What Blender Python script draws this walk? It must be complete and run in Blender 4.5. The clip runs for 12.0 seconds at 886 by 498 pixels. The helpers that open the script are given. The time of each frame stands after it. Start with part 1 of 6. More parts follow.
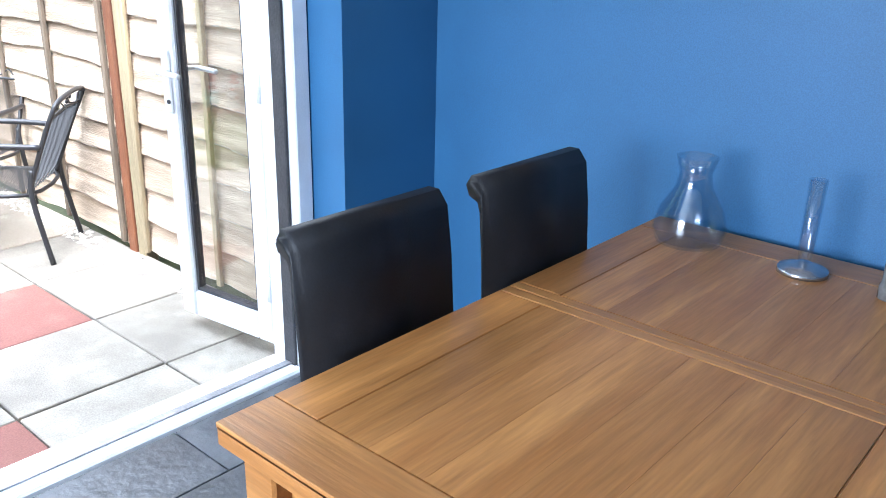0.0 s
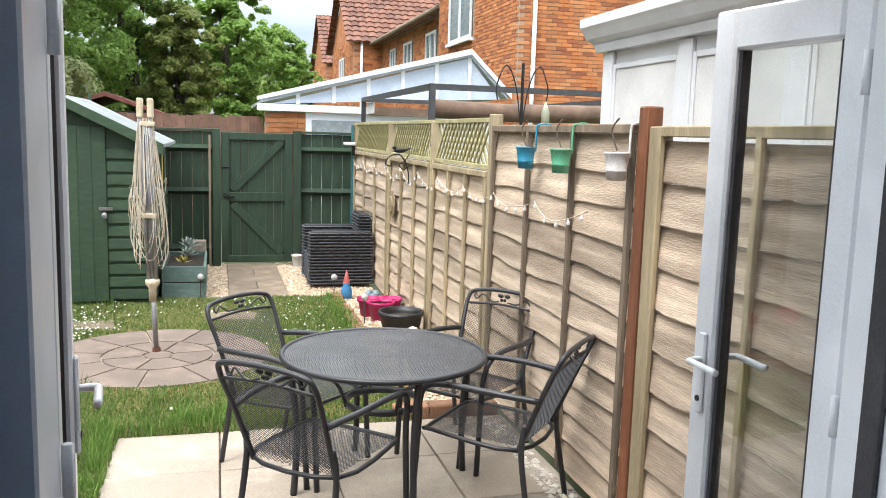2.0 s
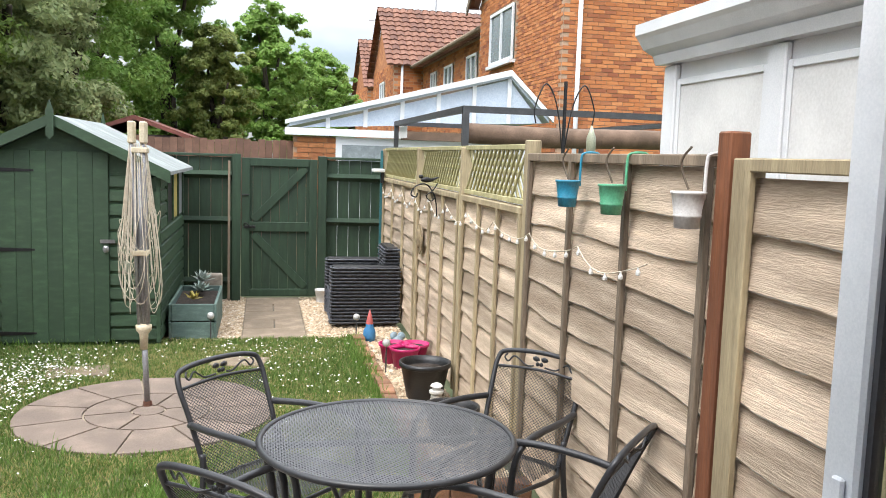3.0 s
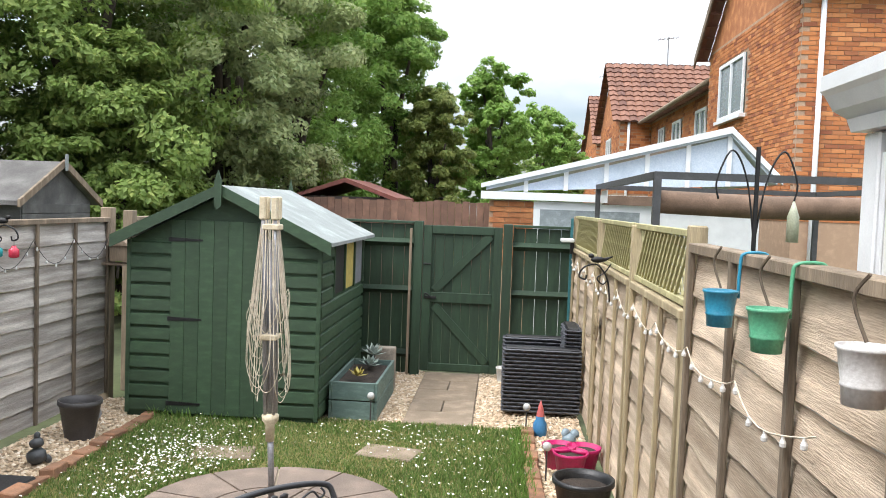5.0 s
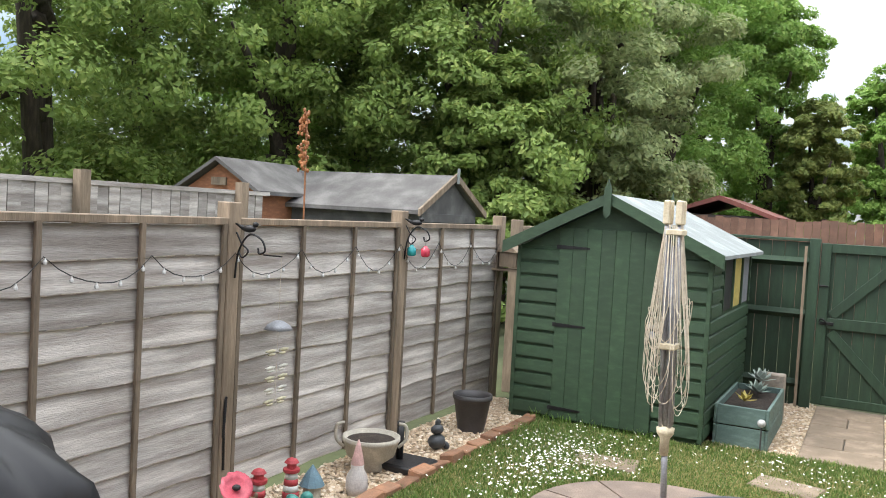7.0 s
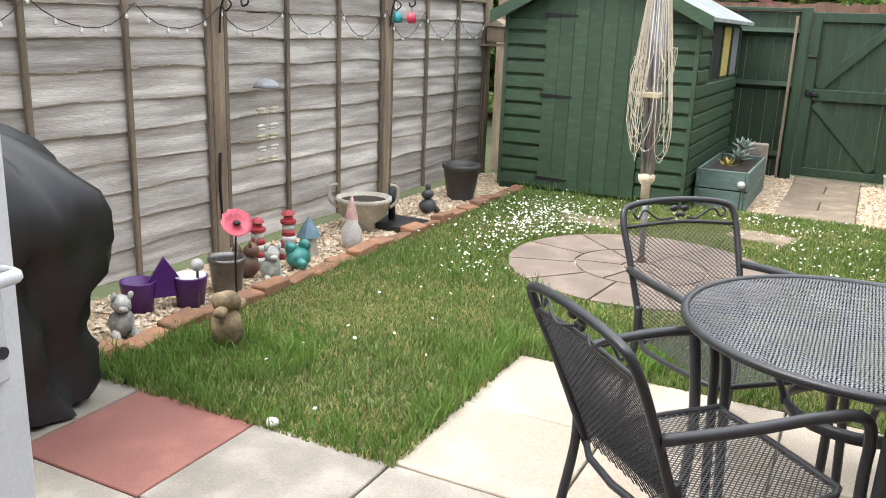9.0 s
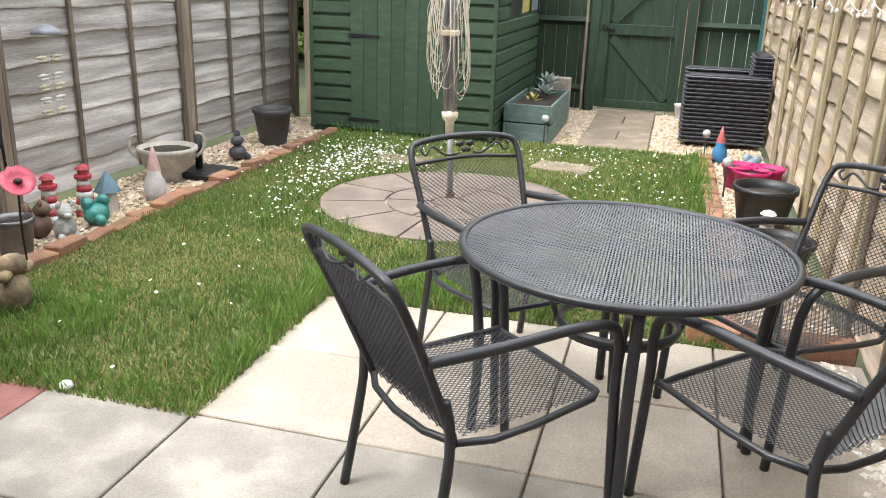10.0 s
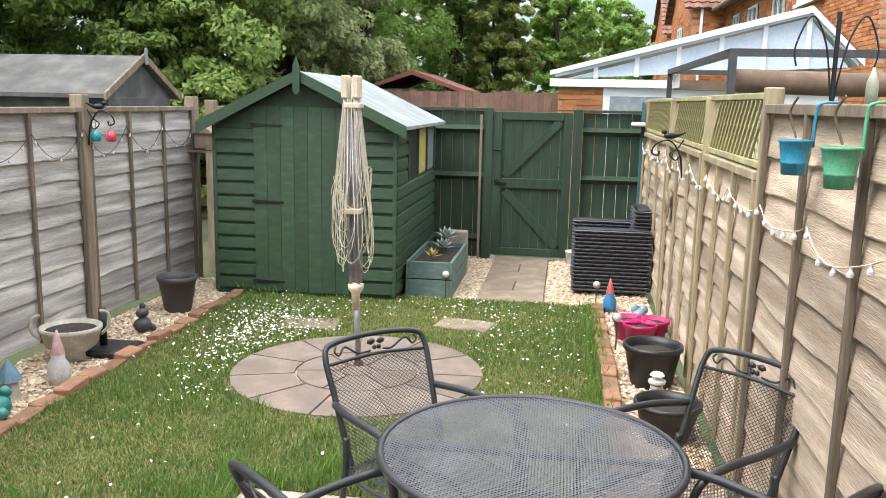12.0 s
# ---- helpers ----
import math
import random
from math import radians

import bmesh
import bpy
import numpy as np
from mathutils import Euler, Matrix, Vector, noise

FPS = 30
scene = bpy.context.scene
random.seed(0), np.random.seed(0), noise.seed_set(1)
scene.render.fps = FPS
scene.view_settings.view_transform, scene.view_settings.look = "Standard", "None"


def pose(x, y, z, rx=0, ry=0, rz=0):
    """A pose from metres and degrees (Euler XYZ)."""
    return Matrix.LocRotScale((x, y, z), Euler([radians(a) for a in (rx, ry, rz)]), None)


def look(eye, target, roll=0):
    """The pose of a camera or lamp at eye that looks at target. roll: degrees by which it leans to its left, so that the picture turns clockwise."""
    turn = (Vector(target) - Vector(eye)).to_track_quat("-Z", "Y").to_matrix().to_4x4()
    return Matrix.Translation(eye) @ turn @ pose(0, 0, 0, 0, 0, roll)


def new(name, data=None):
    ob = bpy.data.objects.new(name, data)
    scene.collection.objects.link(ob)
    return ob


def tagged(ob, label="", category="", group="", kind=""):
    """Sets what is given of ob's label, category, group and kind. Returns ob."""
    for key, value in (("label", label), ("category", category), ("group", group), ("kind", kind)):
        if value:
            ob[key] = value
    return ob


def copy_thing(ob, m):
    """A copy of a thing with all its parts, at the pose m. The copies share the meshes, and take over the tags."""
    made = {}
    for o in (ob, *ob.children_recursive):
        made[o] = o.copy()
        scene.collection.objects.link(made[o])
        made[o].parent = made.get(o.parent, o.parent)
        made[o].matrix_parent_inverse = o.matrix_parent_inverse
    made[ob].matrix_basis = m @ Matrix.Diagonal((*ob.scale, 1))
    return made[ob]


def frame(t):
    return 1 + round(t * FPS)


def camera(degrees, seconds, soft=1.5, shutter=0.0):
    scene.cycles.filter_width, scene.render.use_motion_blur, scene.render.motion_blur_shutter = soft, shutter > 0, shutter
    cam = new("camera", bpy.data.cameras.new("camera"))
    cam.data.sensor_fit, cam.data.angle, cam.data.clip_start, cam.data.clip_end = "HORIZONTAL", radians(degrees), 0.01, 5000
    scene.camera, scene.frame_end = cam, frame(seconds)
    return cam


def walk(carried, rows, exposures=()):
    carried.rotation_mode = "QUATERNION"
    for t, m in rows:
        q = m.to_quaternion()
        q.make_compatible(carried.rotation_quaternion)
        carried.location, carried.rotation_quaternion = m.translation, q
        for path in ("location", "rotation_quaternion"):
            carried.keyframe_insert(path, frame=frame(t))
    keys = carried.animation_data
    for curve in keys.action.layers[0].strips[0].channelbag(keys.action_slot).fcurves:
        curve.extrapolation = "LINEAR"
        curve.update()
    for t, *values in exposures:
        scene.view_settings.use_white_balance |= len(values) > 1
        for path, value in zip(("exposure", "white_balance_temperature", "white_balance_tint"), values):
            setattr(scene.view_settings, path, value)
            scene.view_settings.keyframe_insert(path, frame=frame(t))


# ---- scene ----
cam = camera(55.9, 12.0, soft=0.95)
PATH = [
    (0, (0.308, -1.811, 1.558), (1.723, -0.585, 0.855), 1.4),
    (0.2, (0.314, -1.813, 1.588), (1.643, -0.470, 0.935), 1.4),
    (0.3, (0.332, -1.809, 1.611), (1.602, -0.399, 0.981), 1.4),
    (0.5, (0.376, -1.798, 1.643), (1.537, -0.272, 1.069), 1.2),
    (0.6, (0.408, -1.787, 1.648), (1.515, -0.209, 1.108), 1.5),
    (0.8, (0.493, -1.746, 1.664), (1.491, -0.078, 1.183), 1.6),
    (1, (0.544, -1.716, 1.705), (1.425, 0.026, 1.269), 1.2),
    (1.5, (0.625, -1.447, 1.689), (1.278, 0.415, 1.363), 1.4),
    (2, (0.651, -1.036, 1.683), (1.171, 0.877, 1.412), 1.7),
    (2.5, (0.752, -0.644, 1.668), (1.215, 1.288, 1.43), 1.9),
    (2.7, (0.811, -0.496, 1.684), (1.259, 1.440, 1.454), 1.9),
    (4.5, (1.583, 0.419, 1.824), (1.67, 2.413, 1.684), 1.8),
    (5, (1.527, 0.471, 1.87), (1.39, 2.463, 1.763), 2.1),
    (5.5, (1.435, 0.531, 1.88), (1.042, 2.491, 1.808), 2.4),
    (6, (1.321, 0.522, 1.931), (0.708, 2.425, 1.863), 2.8),
    (6.5, (1.262, 0.512, 1.871), (0.442, 2.336, 1.812), 2.9),
    (6.7, (1.22, 0.509, 1.826), (0.341, 2.304, 1.765), 2.8),
    (8.3, (1.22, 0.41, 1.461), (0.219, 2.103, 1.101), 2.8),
    (8.5, (1.26, 0.402, 1.471), (0.278, 2.095, 1.057), 2.8),
    (9, (1.32, 0.371, 1.394), (0.459, 2.1, 0.874), 2.2),
    (9.5, (1.401, 0.373, 1.382), (0.719, 2.155, 0.782), 2.1),
    (10, (1.487, 0.381, 1.408), (1.002, 2.214, 0.769), 1.9),
    (10.5, (1.513, 0.385, 1.462), (1.213, 2.261, 0.839), 2.0),
    (11, (1.501, 0.383, 1.547), (1.298, 2.294, 0.991), 1.7),
    (11.5, (1.474, 0.317, 1.664), (1.279, 2.252, 1.197), 1.4),
    (12, (1.475, 0.246, 1.733), (1.197, 2.196, 1.385), 1.2),
]
walk(cam, [(t, look(eye, target, roll)) for t, eye, target, roll in PATH],
     exposures=[(0, 3.0, 5500, 10), (0.3, 2.6, 5700, 10), (0.5, 2.3, 5850, 10), (0.8, 2.0, 6050, 10), (1.1, 1.8, 6200, 10), (1.5, 1.6, 6250, 10), (2.0, 1.5, 6250, 10), (4.5, 1.35, 6250, 10), (6.5, 1.4, 6250, 10), (8.5, 1.6, 6250, 10), (12, 1.5, 6250, 10)])

# ---- world and sun ----
world = bpy.data.worlds.new("sky")
scene.world = world
world.use_nodes = True
wn, wl = world.node_tree.nodes, world.node_tree.links
wn.clear()
w_out = wn.new("ShaderNodeOutputWorld")
w_bg = wn.new("ShaderNodeBackground")
w_sky = wn.new("ShaderNodeTexSky")
w_sky.sky_type = "NISHITA"
w_sky.sun_disc = False
w_sky.sun_elevation, w_sky.sun_rotation = radians(55), radians(228)
w_co = wn.new("ShaderNodeTexCoord")
w_map = wn.new("ShaderNodeMapping")
w_map.inputs["Scale"].default_value = (1.0, 1.0, 2.6)
w_noise = wn.new("ShaderNodeTexNoise")
w_noise.inputs["Scale"].default_value, w_noise.inputs["Detail"].default_value = 2.3, 6.0
w_ramp = wn.new("ShaderNodeValToRGB")
w_ramp.color_ramp.elements[0].position, w_ramp.color_ramp.elements[1].position = 0.30, 0.56
w_mix = wn.new("ShaderNodeMix")
w_mix.data_type = "RGBA"
w_mix.inputs[7].default_value = (8.9, 8.95, 8.9, 1)
wl.new(w_co.outputs["Generated"], w_map.inputs["Vector"])
wl.new(w_map.outputs[0], w_noise.inputs["Vector"])
wl.new(w_noise.outputs[0], w_ramp.inputs[0])
wl.new(w_ramp.outputs[0], w_mix.inputs[0])
wl.new(w_sky.outputs[0], w_mix.inputs[6])
w_sep = wn.new("ShaderNodeSeparateXYZ")
w_rise = wn.new("ShaderNodeMapRange")
w_rise.inputs[1].default_value, w_rise.inputs[2].default_value = 0.0, 0.9
w_rise.inputs[3].default_value, w_rise.inputs[4].default_value = 0.37, 2.1
w_grade = wn.new("ShaderNodeVectorMath")
w_grade.operation = "SCALE"
wl.new(w_co.outputs["Generated"], w_sep.inputs[0])
wl.new(w_sep.outputs[2], w_rise.inputs[0])
wl.new(w_mix.outputs[2], w_grade.inputs[0])
wl.new(w_rise.outputs[0], w_grade.inputs["Scale"])
wl.new(w_grade.outputs[0], w_bg.inputs[0])
w_bg.inputs[1].default_value = 0.088
wl.new(w_bg.outputs[0], w_out.inputs[0])
sun = new("sun", bpy.data.lights.new("sun", "SUN"))
sun.data.energy, sun.data.angle, sun.data.color = 1.3, radians(24), (1.0, 0.95, 0.88)
sun.matrix_world = look((-5.5, -5, 10.5), (0, 0, 0))


# ---- materials ----
def mat(name, base, second=None, rough=0.7, metal=0.0, scale=8.0, fine=90.0, bump=0.25, stretch=(1, 1, 1), vary=0.0, third=None, coords="Object", spec=0.5):
    """A surface with two scales of variation: patches between base and second, fine grain in the relief."""
    m = bpy.data.materials.new(name)
    m.use_nodes = True
    n, l = m.node_tree.nodes, m.node_tree.links
    b = n["Principled BSDF"]
    b.inputs["Roughness"].default_value, b.inputs["Metallic"].default_value = rough, metal
    b.inputs["Specular IOR Level"].default_value = spec
    second = second or tuple(c * 0.8 for c in base)
    third = third or tuple((a + c) / 2 * 0.9 for a, c in zip(base, second))
    co = n.new("ShaderNodeTexCoord")
    mp = n.new("ShaderNodeMapping")
    mp.inputs["Scale"].default_value = stretch
    info = n.new("ShaderNodeObjectInfo")
    add = n.new("ShaderNodeVectorMath")
    mul = n.new("ShaderNodeMath")
    mul.operation, mul.inputs[1].default_value = "MULTIPLY", 37.0 if vary else 0.0
    l.new(info.outputs["Random"], mul.inputs[0])
    l.new(co.outputs[coords], add.inputs[0])
    l.new(mul.outputs[0], add.inputs[1])
    l.new(add.outputs[0], mp.inputs["Vector"])
    big, small = n.new("ShaderNodeTexNoise"), n.new("ShaderNodeTexNoise")
    big.inputs["Scale"].default_value, big.inputs["Detail"].default_value = scale, 5
    small.inputs["Scale"].default_value, small.inputs["Detail"].default_value = fine, 3
    for k in (big, small):
        l.new(mp.outputs[0], k.inputs["Vector"])
    ramp = n.new("ShaderNodeValToRGB")
    e = ramp.color_ramp.elements
    e[0].position, e[1].position = 0.33, 0.68
    e[0].color, e[1].color = (*second, 1), (*base, 1)
    mid = e.new(0.5)
    mid.color = (*third, 1)
    l.new(big.outputs[0], ramp.inputs[0])
    grain = n.new("ShaderNodeMix")
    grain.data_type, grain.blend_type = "RGBA", "OVERLAY"
    grain.inputs[0].default_value = 0.35
    l.new(ramp.outputs[0], grain.inputs[6])
    l.new(small.outputs[0], grain.inputs[7])
    last = grain.outputs[2]
    if vary:
        hsv = n.new("ShaderNodeHueSaturation")
        rng = n.new("ShaderNodeMapRange")
        rng.inputs[3].default_value, rng.inputs[4].default_value = 1 - vary, 1 + vary
        l.new(info.outputs["Random"], rng.inputs[0])
        l.new(rng.outputs[0], hsv.inputs["Value"])
        l.new(last, hsv.inputs["Color"])
        last = hsv.outputs[0]
    l.new(last, b.inputs["Base Color"])
    if bump:
        bp = n.new("ShaderNodeBump")
        bp.inputs["Strength"].default_value, bp.inputs["Distance"].default_value = bump, 0.01
        l.new(small.outputs[0], bp.inputs["Height"])
        l.new(bp.outputs[0], b.inputs["Normal"])
    return m


def island_mat(name, cols, rough=0.6, trans=0.0):
    """Leaves, blades and pebbles: each piece takes its own tone."""
    m = bpy.data.materials.new(name)
    m.use_nodes = True
    n, l = m.node_tree.nodes, m.node_tree.links
    b = n["Principled BSDF"]
    b.inputs["Roughness"].default_value = rough
    b.inputs["Specular IOR Level"].default_value = 0.25
    g = n.new("ShaderNodeNewGeometry")
    ramp = n.new("ShaderNodeValToRGB")
    e = ramp.color_ramp.elements
    e[0].color, e[1].color = (*cols[0], 1), (*cols[-1], 1)
    for k, c in enumerate(cols[1:-1]):
        e.new((k + 1) / (len(cols) - 1)).color = (*c, 1)
    l.new(g.outputs["Random Per Island"], ramp.inputs[0])
    l.new(ramp.outputs[0], b.inputs["Base Color"])
    if trans:
        t = n.new("ShaderNodeBsdfTranslucent")
        l.new(ramp.outputs[0], t.inputs[0])
        mx = n.new("ShaderNodeMixShader")
        mx.inputs[0].default_value = trans
        l.new(b.outputs[0], mx.inputs[1])
        l.new(t.outputs[0], mx.inputs[2])
        l.new(mx.outputs[0], n["Material Output"].inputs[0])
    return m


def glass_mat(name, tint=(0.95, 0.97, 0.97), thick=False):
    """Clear sheet: mostly see-through, with a mirror gloss that grows at grazing angles."""
    m = bpy.data.materials.new(name)
    m.use_nodes = True
    n, l = m.node_tree.nodes, m.node_tree.links
    if thick:
        b = n["Principled BSDF"]
        b.inputs["Transmission Weight"].default_value, b.inputs["Roughness"].default_value = 1.0, 0.02
        b.inputs["Base Color"].default_value = (*tint, 1)
        return m
    t, g, f, mx = n.new("ShaderNodeBsdfTransparent"), n.new("ShaderNodeBsdfGlossy"), n.new("ShaderNodeLayerWeight"), n.new("ShaderNodeMixShader")
    t.inputs[0].default_value = (*tint, 1)
    g.inputs["Roughness"].default_value = 0.02
    f.inputs[0].default_value = 0.12
    mx.inputs[0].default_value = 0.09
    l.new(t.outputs[0], mx.inputs[1])
    l.new(g.outputs[0], mx.inputs[2])
    l.new(mx.outputs[0], n["Material Output"].inputs[0])
    return m


M_GREYWOOD = mat("weathered grey fence wood", (0.58, 0.545, 0.50), (0.25, 0.22, 0.195), 0.85, scale=1.6, fine=22, bump=0.5, stretch=(0.9, 1, 11), vary=0.22)
M_TANWOOD = mat("tan fence wood", (0.66, 0.53, 0.40), (0.34, 0.26, 0.185), 0.85, scale=1.6, fine=22, bump=0.5, stretch=(0.9, 1, 11), vary=0.2)
M_PALEWOOD = mat("pale treated post wood", (0.44, 0.36, 0.22), (0.27, 0.215, 0.13), 0.85, scale=3, fine=30, bump=0.4, stretch=(5, 5, 0.6), vary=0.12)
M_GREYPOST = mat("grey brown post wood", (0.30, 0.23, 0.16), (0.17, 0.13, 0.09), 0.85, scale=3, fine=30, bump=0.4, stretch=(5, 5, 0.6), vary=0.12)
M_BATTEN = mat("dark batten wood", (0.20, 0.155, 0.11), (0.11, 0.085, 0.06), 0.85, scale=4, fine=40, bump=0.3, stretch=(5, 5, 0.6), vary=0.15)
M_REDPOST = mat("red brown stained post", (0.21, 0.078, 0.033), (0.12, 0.045, 0.022), 0.7, scale=3, fine=30, stretch=(5, 5, 0.6))
M_PALEEDGE = mat("pale lower board edge", (0.74, 0.69, 0.62), (0.50, 0.45, 0.39), 0.9, scale=9, fine=60, bump=0.2)
M_TRELLIS = mat("green tinged trellis wood", (0.48, 0.43, 0.23), (0.30, 0.28, 0.14), 0.85, scale=5, fine=40)
M_SHED = mat("dark green shed paint", (0.034, 0.072, 0.033), (0.021, 0.048, 0.022), 0.6, scale=3, fine=40, bump=0.35, stretch=(3, 3, 8), vary=0.14)
M_GATE = mat("dark green gate paint", (0.024, 0.053, 0.027), (0.015, 0.035, 0.018), 0.6, scale=3, fine=40, bump=0.3, stretch=(6, 6, 1), vary=0.12)
M_FELT = mat("pale grey roof felt", (0.30, 0.33, 0.32), (0.20, 0.22, 0.215), 0.9, scale=4, fine=120, bump=0.3)
M_DARKFELT = mat("weathered dark roof felt", (0.17, 0.163, 0.155), (0.085, 0.08, 0.077), 0.9, scale=3, fine=60, bump=0.4)
M_SLAB = mat("grey concrete slab", (0.37, 0.335, 0.28), (0.22, 0.197, 0.165), 0.9, scale=4.5, fine=160, bump=0.3, vary=0.13)
M_CREAM = mat("cream sandstone slab", (0.46, 0.40, 0.32), (0.34, 0.285, 0.222), 0.85, scale=3.5, fine=110, bump=0.2, vary=0.06)
M_RED = mat("faded red concrete slab", (0.27, 0.115, 0.092), (0.20, 0.085, 0.068), 0.9, scale=5, fine=160, bump=0.25, vary=0.05)
M_PINK = mat("pale pink slab", (0.52, 0.27, 0.23), (0.43, 0.21, 0.18), 0.9, scale=5, fine=160, bump=0.25)
M_CIRCLE = mat("brown grey circle stone", (0.215, 0.165, 0.13), (0.145, 0.112, 0.09), 0.9, scale=5, fine=120, bump=0.3, vary=0.12)
M_JOINT = mat("sand joint", (0.17, 0.15, 0.12), (0.10, 0.09, 0.07), 0.95, scale=12)
M_MORTAR = mat("pale mortar", (0.36, 0.30, 0.22), (0.27, 0.22, 0.16), 0.95, scale=12)
M_SOIL = mat("lawn soil", (0.15, 0.155, 0.06), (0.085, 0.10, 0.035), 0.95, scale=5, fine=80, bump=0.6)
M_EARTH = mat("dark earth", (0.05, 0.035, 0.025), (0.025, 0.018, 0.013), 0.95, scale=20, fine=120, bump=0.8)
M_GRAVEL = mat("gravel bed", (0.46, 0.36, 0.24), (0.28, 0.21, 0.14), 0.95, scale=40, fine=140, bump=0.8)
M_PEBBLE = island_mat("tan pebbles", [(0.30, 0.21, 0.13), (0.62, 0.50, 0.36), (0.45, 0.33, 0.21), (0.72, 0.64, 0.52)], 0.8)
M_WHITEPEB = island_mat("pale chippings", [(0.40, 0.36, 0.30), (0.72, 0.69, 0.62), (0.55, 0.50, 0.42)], 0.8)
M_GRASS = island_mat("grass blades", [(0.075, 0.14, 0.028), (0.12, 0.20, 0.045), (0.19, 0.27, 0.07), (0.095, 0.17, 0.035), (0.34, 0.31, 0.14)], 0.55, 0.3)
M_DAISY = island_mat("daisy petals", [(0.75, 0.74, 0.62), (0.85, 0.85, 0.8)], 0.7)
M_BRICKEDGE = mat("orange edging brick", (0.33, 0.165, 0.09), (0.20, 0.11, 0.065), 0.9, scale=9, fine=110, bump=0.5, vary=0.25)
M_METAL = mat("dark grey powder coated steel", (0.030, 0.031, 0.035), (0.021, 0.022, 0.025), 0.42, scale=10, fine=200, bump=0.05)
# tabletop mesh: paler than M_METAL, sky reflection put into the colour
M_TABLEMESH = mat("grey steel mesh with sky sheen", (0.16, 0.165, 0.18), (0.11, 0.115, 0.125), 0.38, scale=6, fine=200, bump=0.05)
M_UPVC = mat("white plastic frame", (0.80, 0.82, 0.84), (0.74, 0.76, 0.78), 0.28, scale=3, fine=200, bump=0.02)
M_GREYSEAL = mat("grey rubber seal", (0.05, 0.05, 0.055), (0.03, 0.03, 0.035), 0.6)
M_GLASS = glass_mat("window glass")
M_CLEAR = glass_mat("clear drinking glass", (0.90, 0.93, 0.95))
M_BLUE = mat("blue wall paint", (0.037, 0.143, 0.30), (0.034, 0.132, 0.28), 0.55, scale=2, fine=260, bump=0.06)
M_CEIL = mat("white ceiling paint", (0.78, 0.78, 0.76), (0.74, 0.74, 0.72), 0.8, scale=2, fine=200, bump=0.05)
M_WHITE = mat("white gloss paint", (0.78, 0.78, 0.76), (0.7, 0.7, 0.69), 0.35, scale=3, fine=100, bump=0.03)
M_TILE = mat("dark slate floor tile", (0.065, 0.072, 0.085), (0.035, 0.040, 0.048), 0.32, scale=5, fine=30, bump=0.35, vary=0.25)
M_OAK = mat("golden oak", (0.58, 0.27, 0.078), (0.38, 0.158, 0.040), 0.33, scale=2.2, fine=14, bump=0.10, stretch=(0.7, 9, 9), vary=0.12)
M_OAKX = mat("golden oak cross grain", (0.50, 0.235, 0.07), (0.33, 0.138, 0.036), 0.33, scale=2.2, fine=14, bump=0.10, stretch=(9, 0.7, 9), vary=0.12)
M_LEATHER = mat("black leather", (0.012, 0.012, 0.014), (0.007, 0.007, 0.008), 0.5, scale=9, fine=170, bump=0.06, spec=0.3)
M_MIRROR = mat("mirror silver", (0.9, 0.9, 0.9), (0.9, 0.9, 0.9), 0.01, 1.0, bump=0)
M_BRICK = mat("orange house brick", (0.50, 0.215, 0.085), (0.32, 0.115, 0.045), 0.9, scale=5, fine=60, bump=0.3, vary=0.28)
M_BRICKBED = mat("brick mortar", (0.44, 0.30, 0.20), (0.36, 0.24, 0.16), 0.95, scale=8)
M_ROOFTILE = mat("red brown roof tile", (0.20, 0.105, 0.075), (0.11, 0.065, 0.05), 0.85, scale=4, fine=50, bump=0.3, vary=0.25)
M_BARK = mat("dark bark", (0.085, 0.065, 0.048), (0.04, 0.032, 0.025), 0.95, scale=6, fine=40, bump=0.8, stretch=(4, 4, 0.7))
M_LEAF = [island_mat("deep green leaves", [(0.152, 0.228, 0.062), (0.283, 0.382, 0.105), (0.213, 0.309, 0.083), (0.386, 0.455, 0.135)], 0.5, 0.48),
          island_mat("mid green leaves", [(0.152, 0.273, 0.060), (0.273, 0.410, 0.098), (0.203, 0.346, 0.075), (0.345, 0.473, 0.128)], 0.5, 0.48),
          island_mat("grey green leaves", [(0.243, 0.309, 0.143), (0.426, 0.473, 0.225), (0.324, 0.392, 0.180)], 0.55, 0.48),
          island_mat("yellow green leaves", [(0.22, 0.27, 0.07), (0.34, 0.38, 0.12), (0.16, 0.23, 0.07)], 0.5, 0.48)]
M_DARKGREY = mat("dark grey plastic", (0.06, 0.055, 0.055), (0.045, 0.042, 0.042), 0.5, scale=8)
M_BLACKPL = mat("black plastic", (0.016, 0.016, 0.018), (0.011, 0.011, 0.012), 0.42, scale=10)
M_PINKPL = mat("magenta plastic", (0.50, 0.012, 0.13), (0.42, 0.010, 0.11), 0.35, scale=6)
M_COVER = mat("black fabric cover", (0.014, 0.014, 0.016), (0.009, 0.009, 0.010), 0.45, scale=4, fine=300, bump=0.1)
M_WICKER = mat("dark grey wicker", (0.085, 0.09, 0.105), (0.045, 0.047, 0.056), 0.5, scale=30, fine=160, bump=0.2, vary=0.2)
M_CREAMPL = mat("aged cream plastic", (0.66, 0.58, 0.42), (0.52, 0.44, 0.30), 0.5, scale=12)
M_ROPE = mat("cream washing line", (0.68, 0.61, 0.49), (0.55, 0.47, 0.36), 0.8, scale=20)
M_ALU = mat("dull grey aluminium", (0.36, 0.36, 0.38), (0.25, 0.25, 0.26), 0.4, 0.6, scale=8)
M_IRON = mat("black iron", (0.015, 0.015, 0.016), (0.01, 0.01, 0.01), 0.5, 0.3, scale=12)


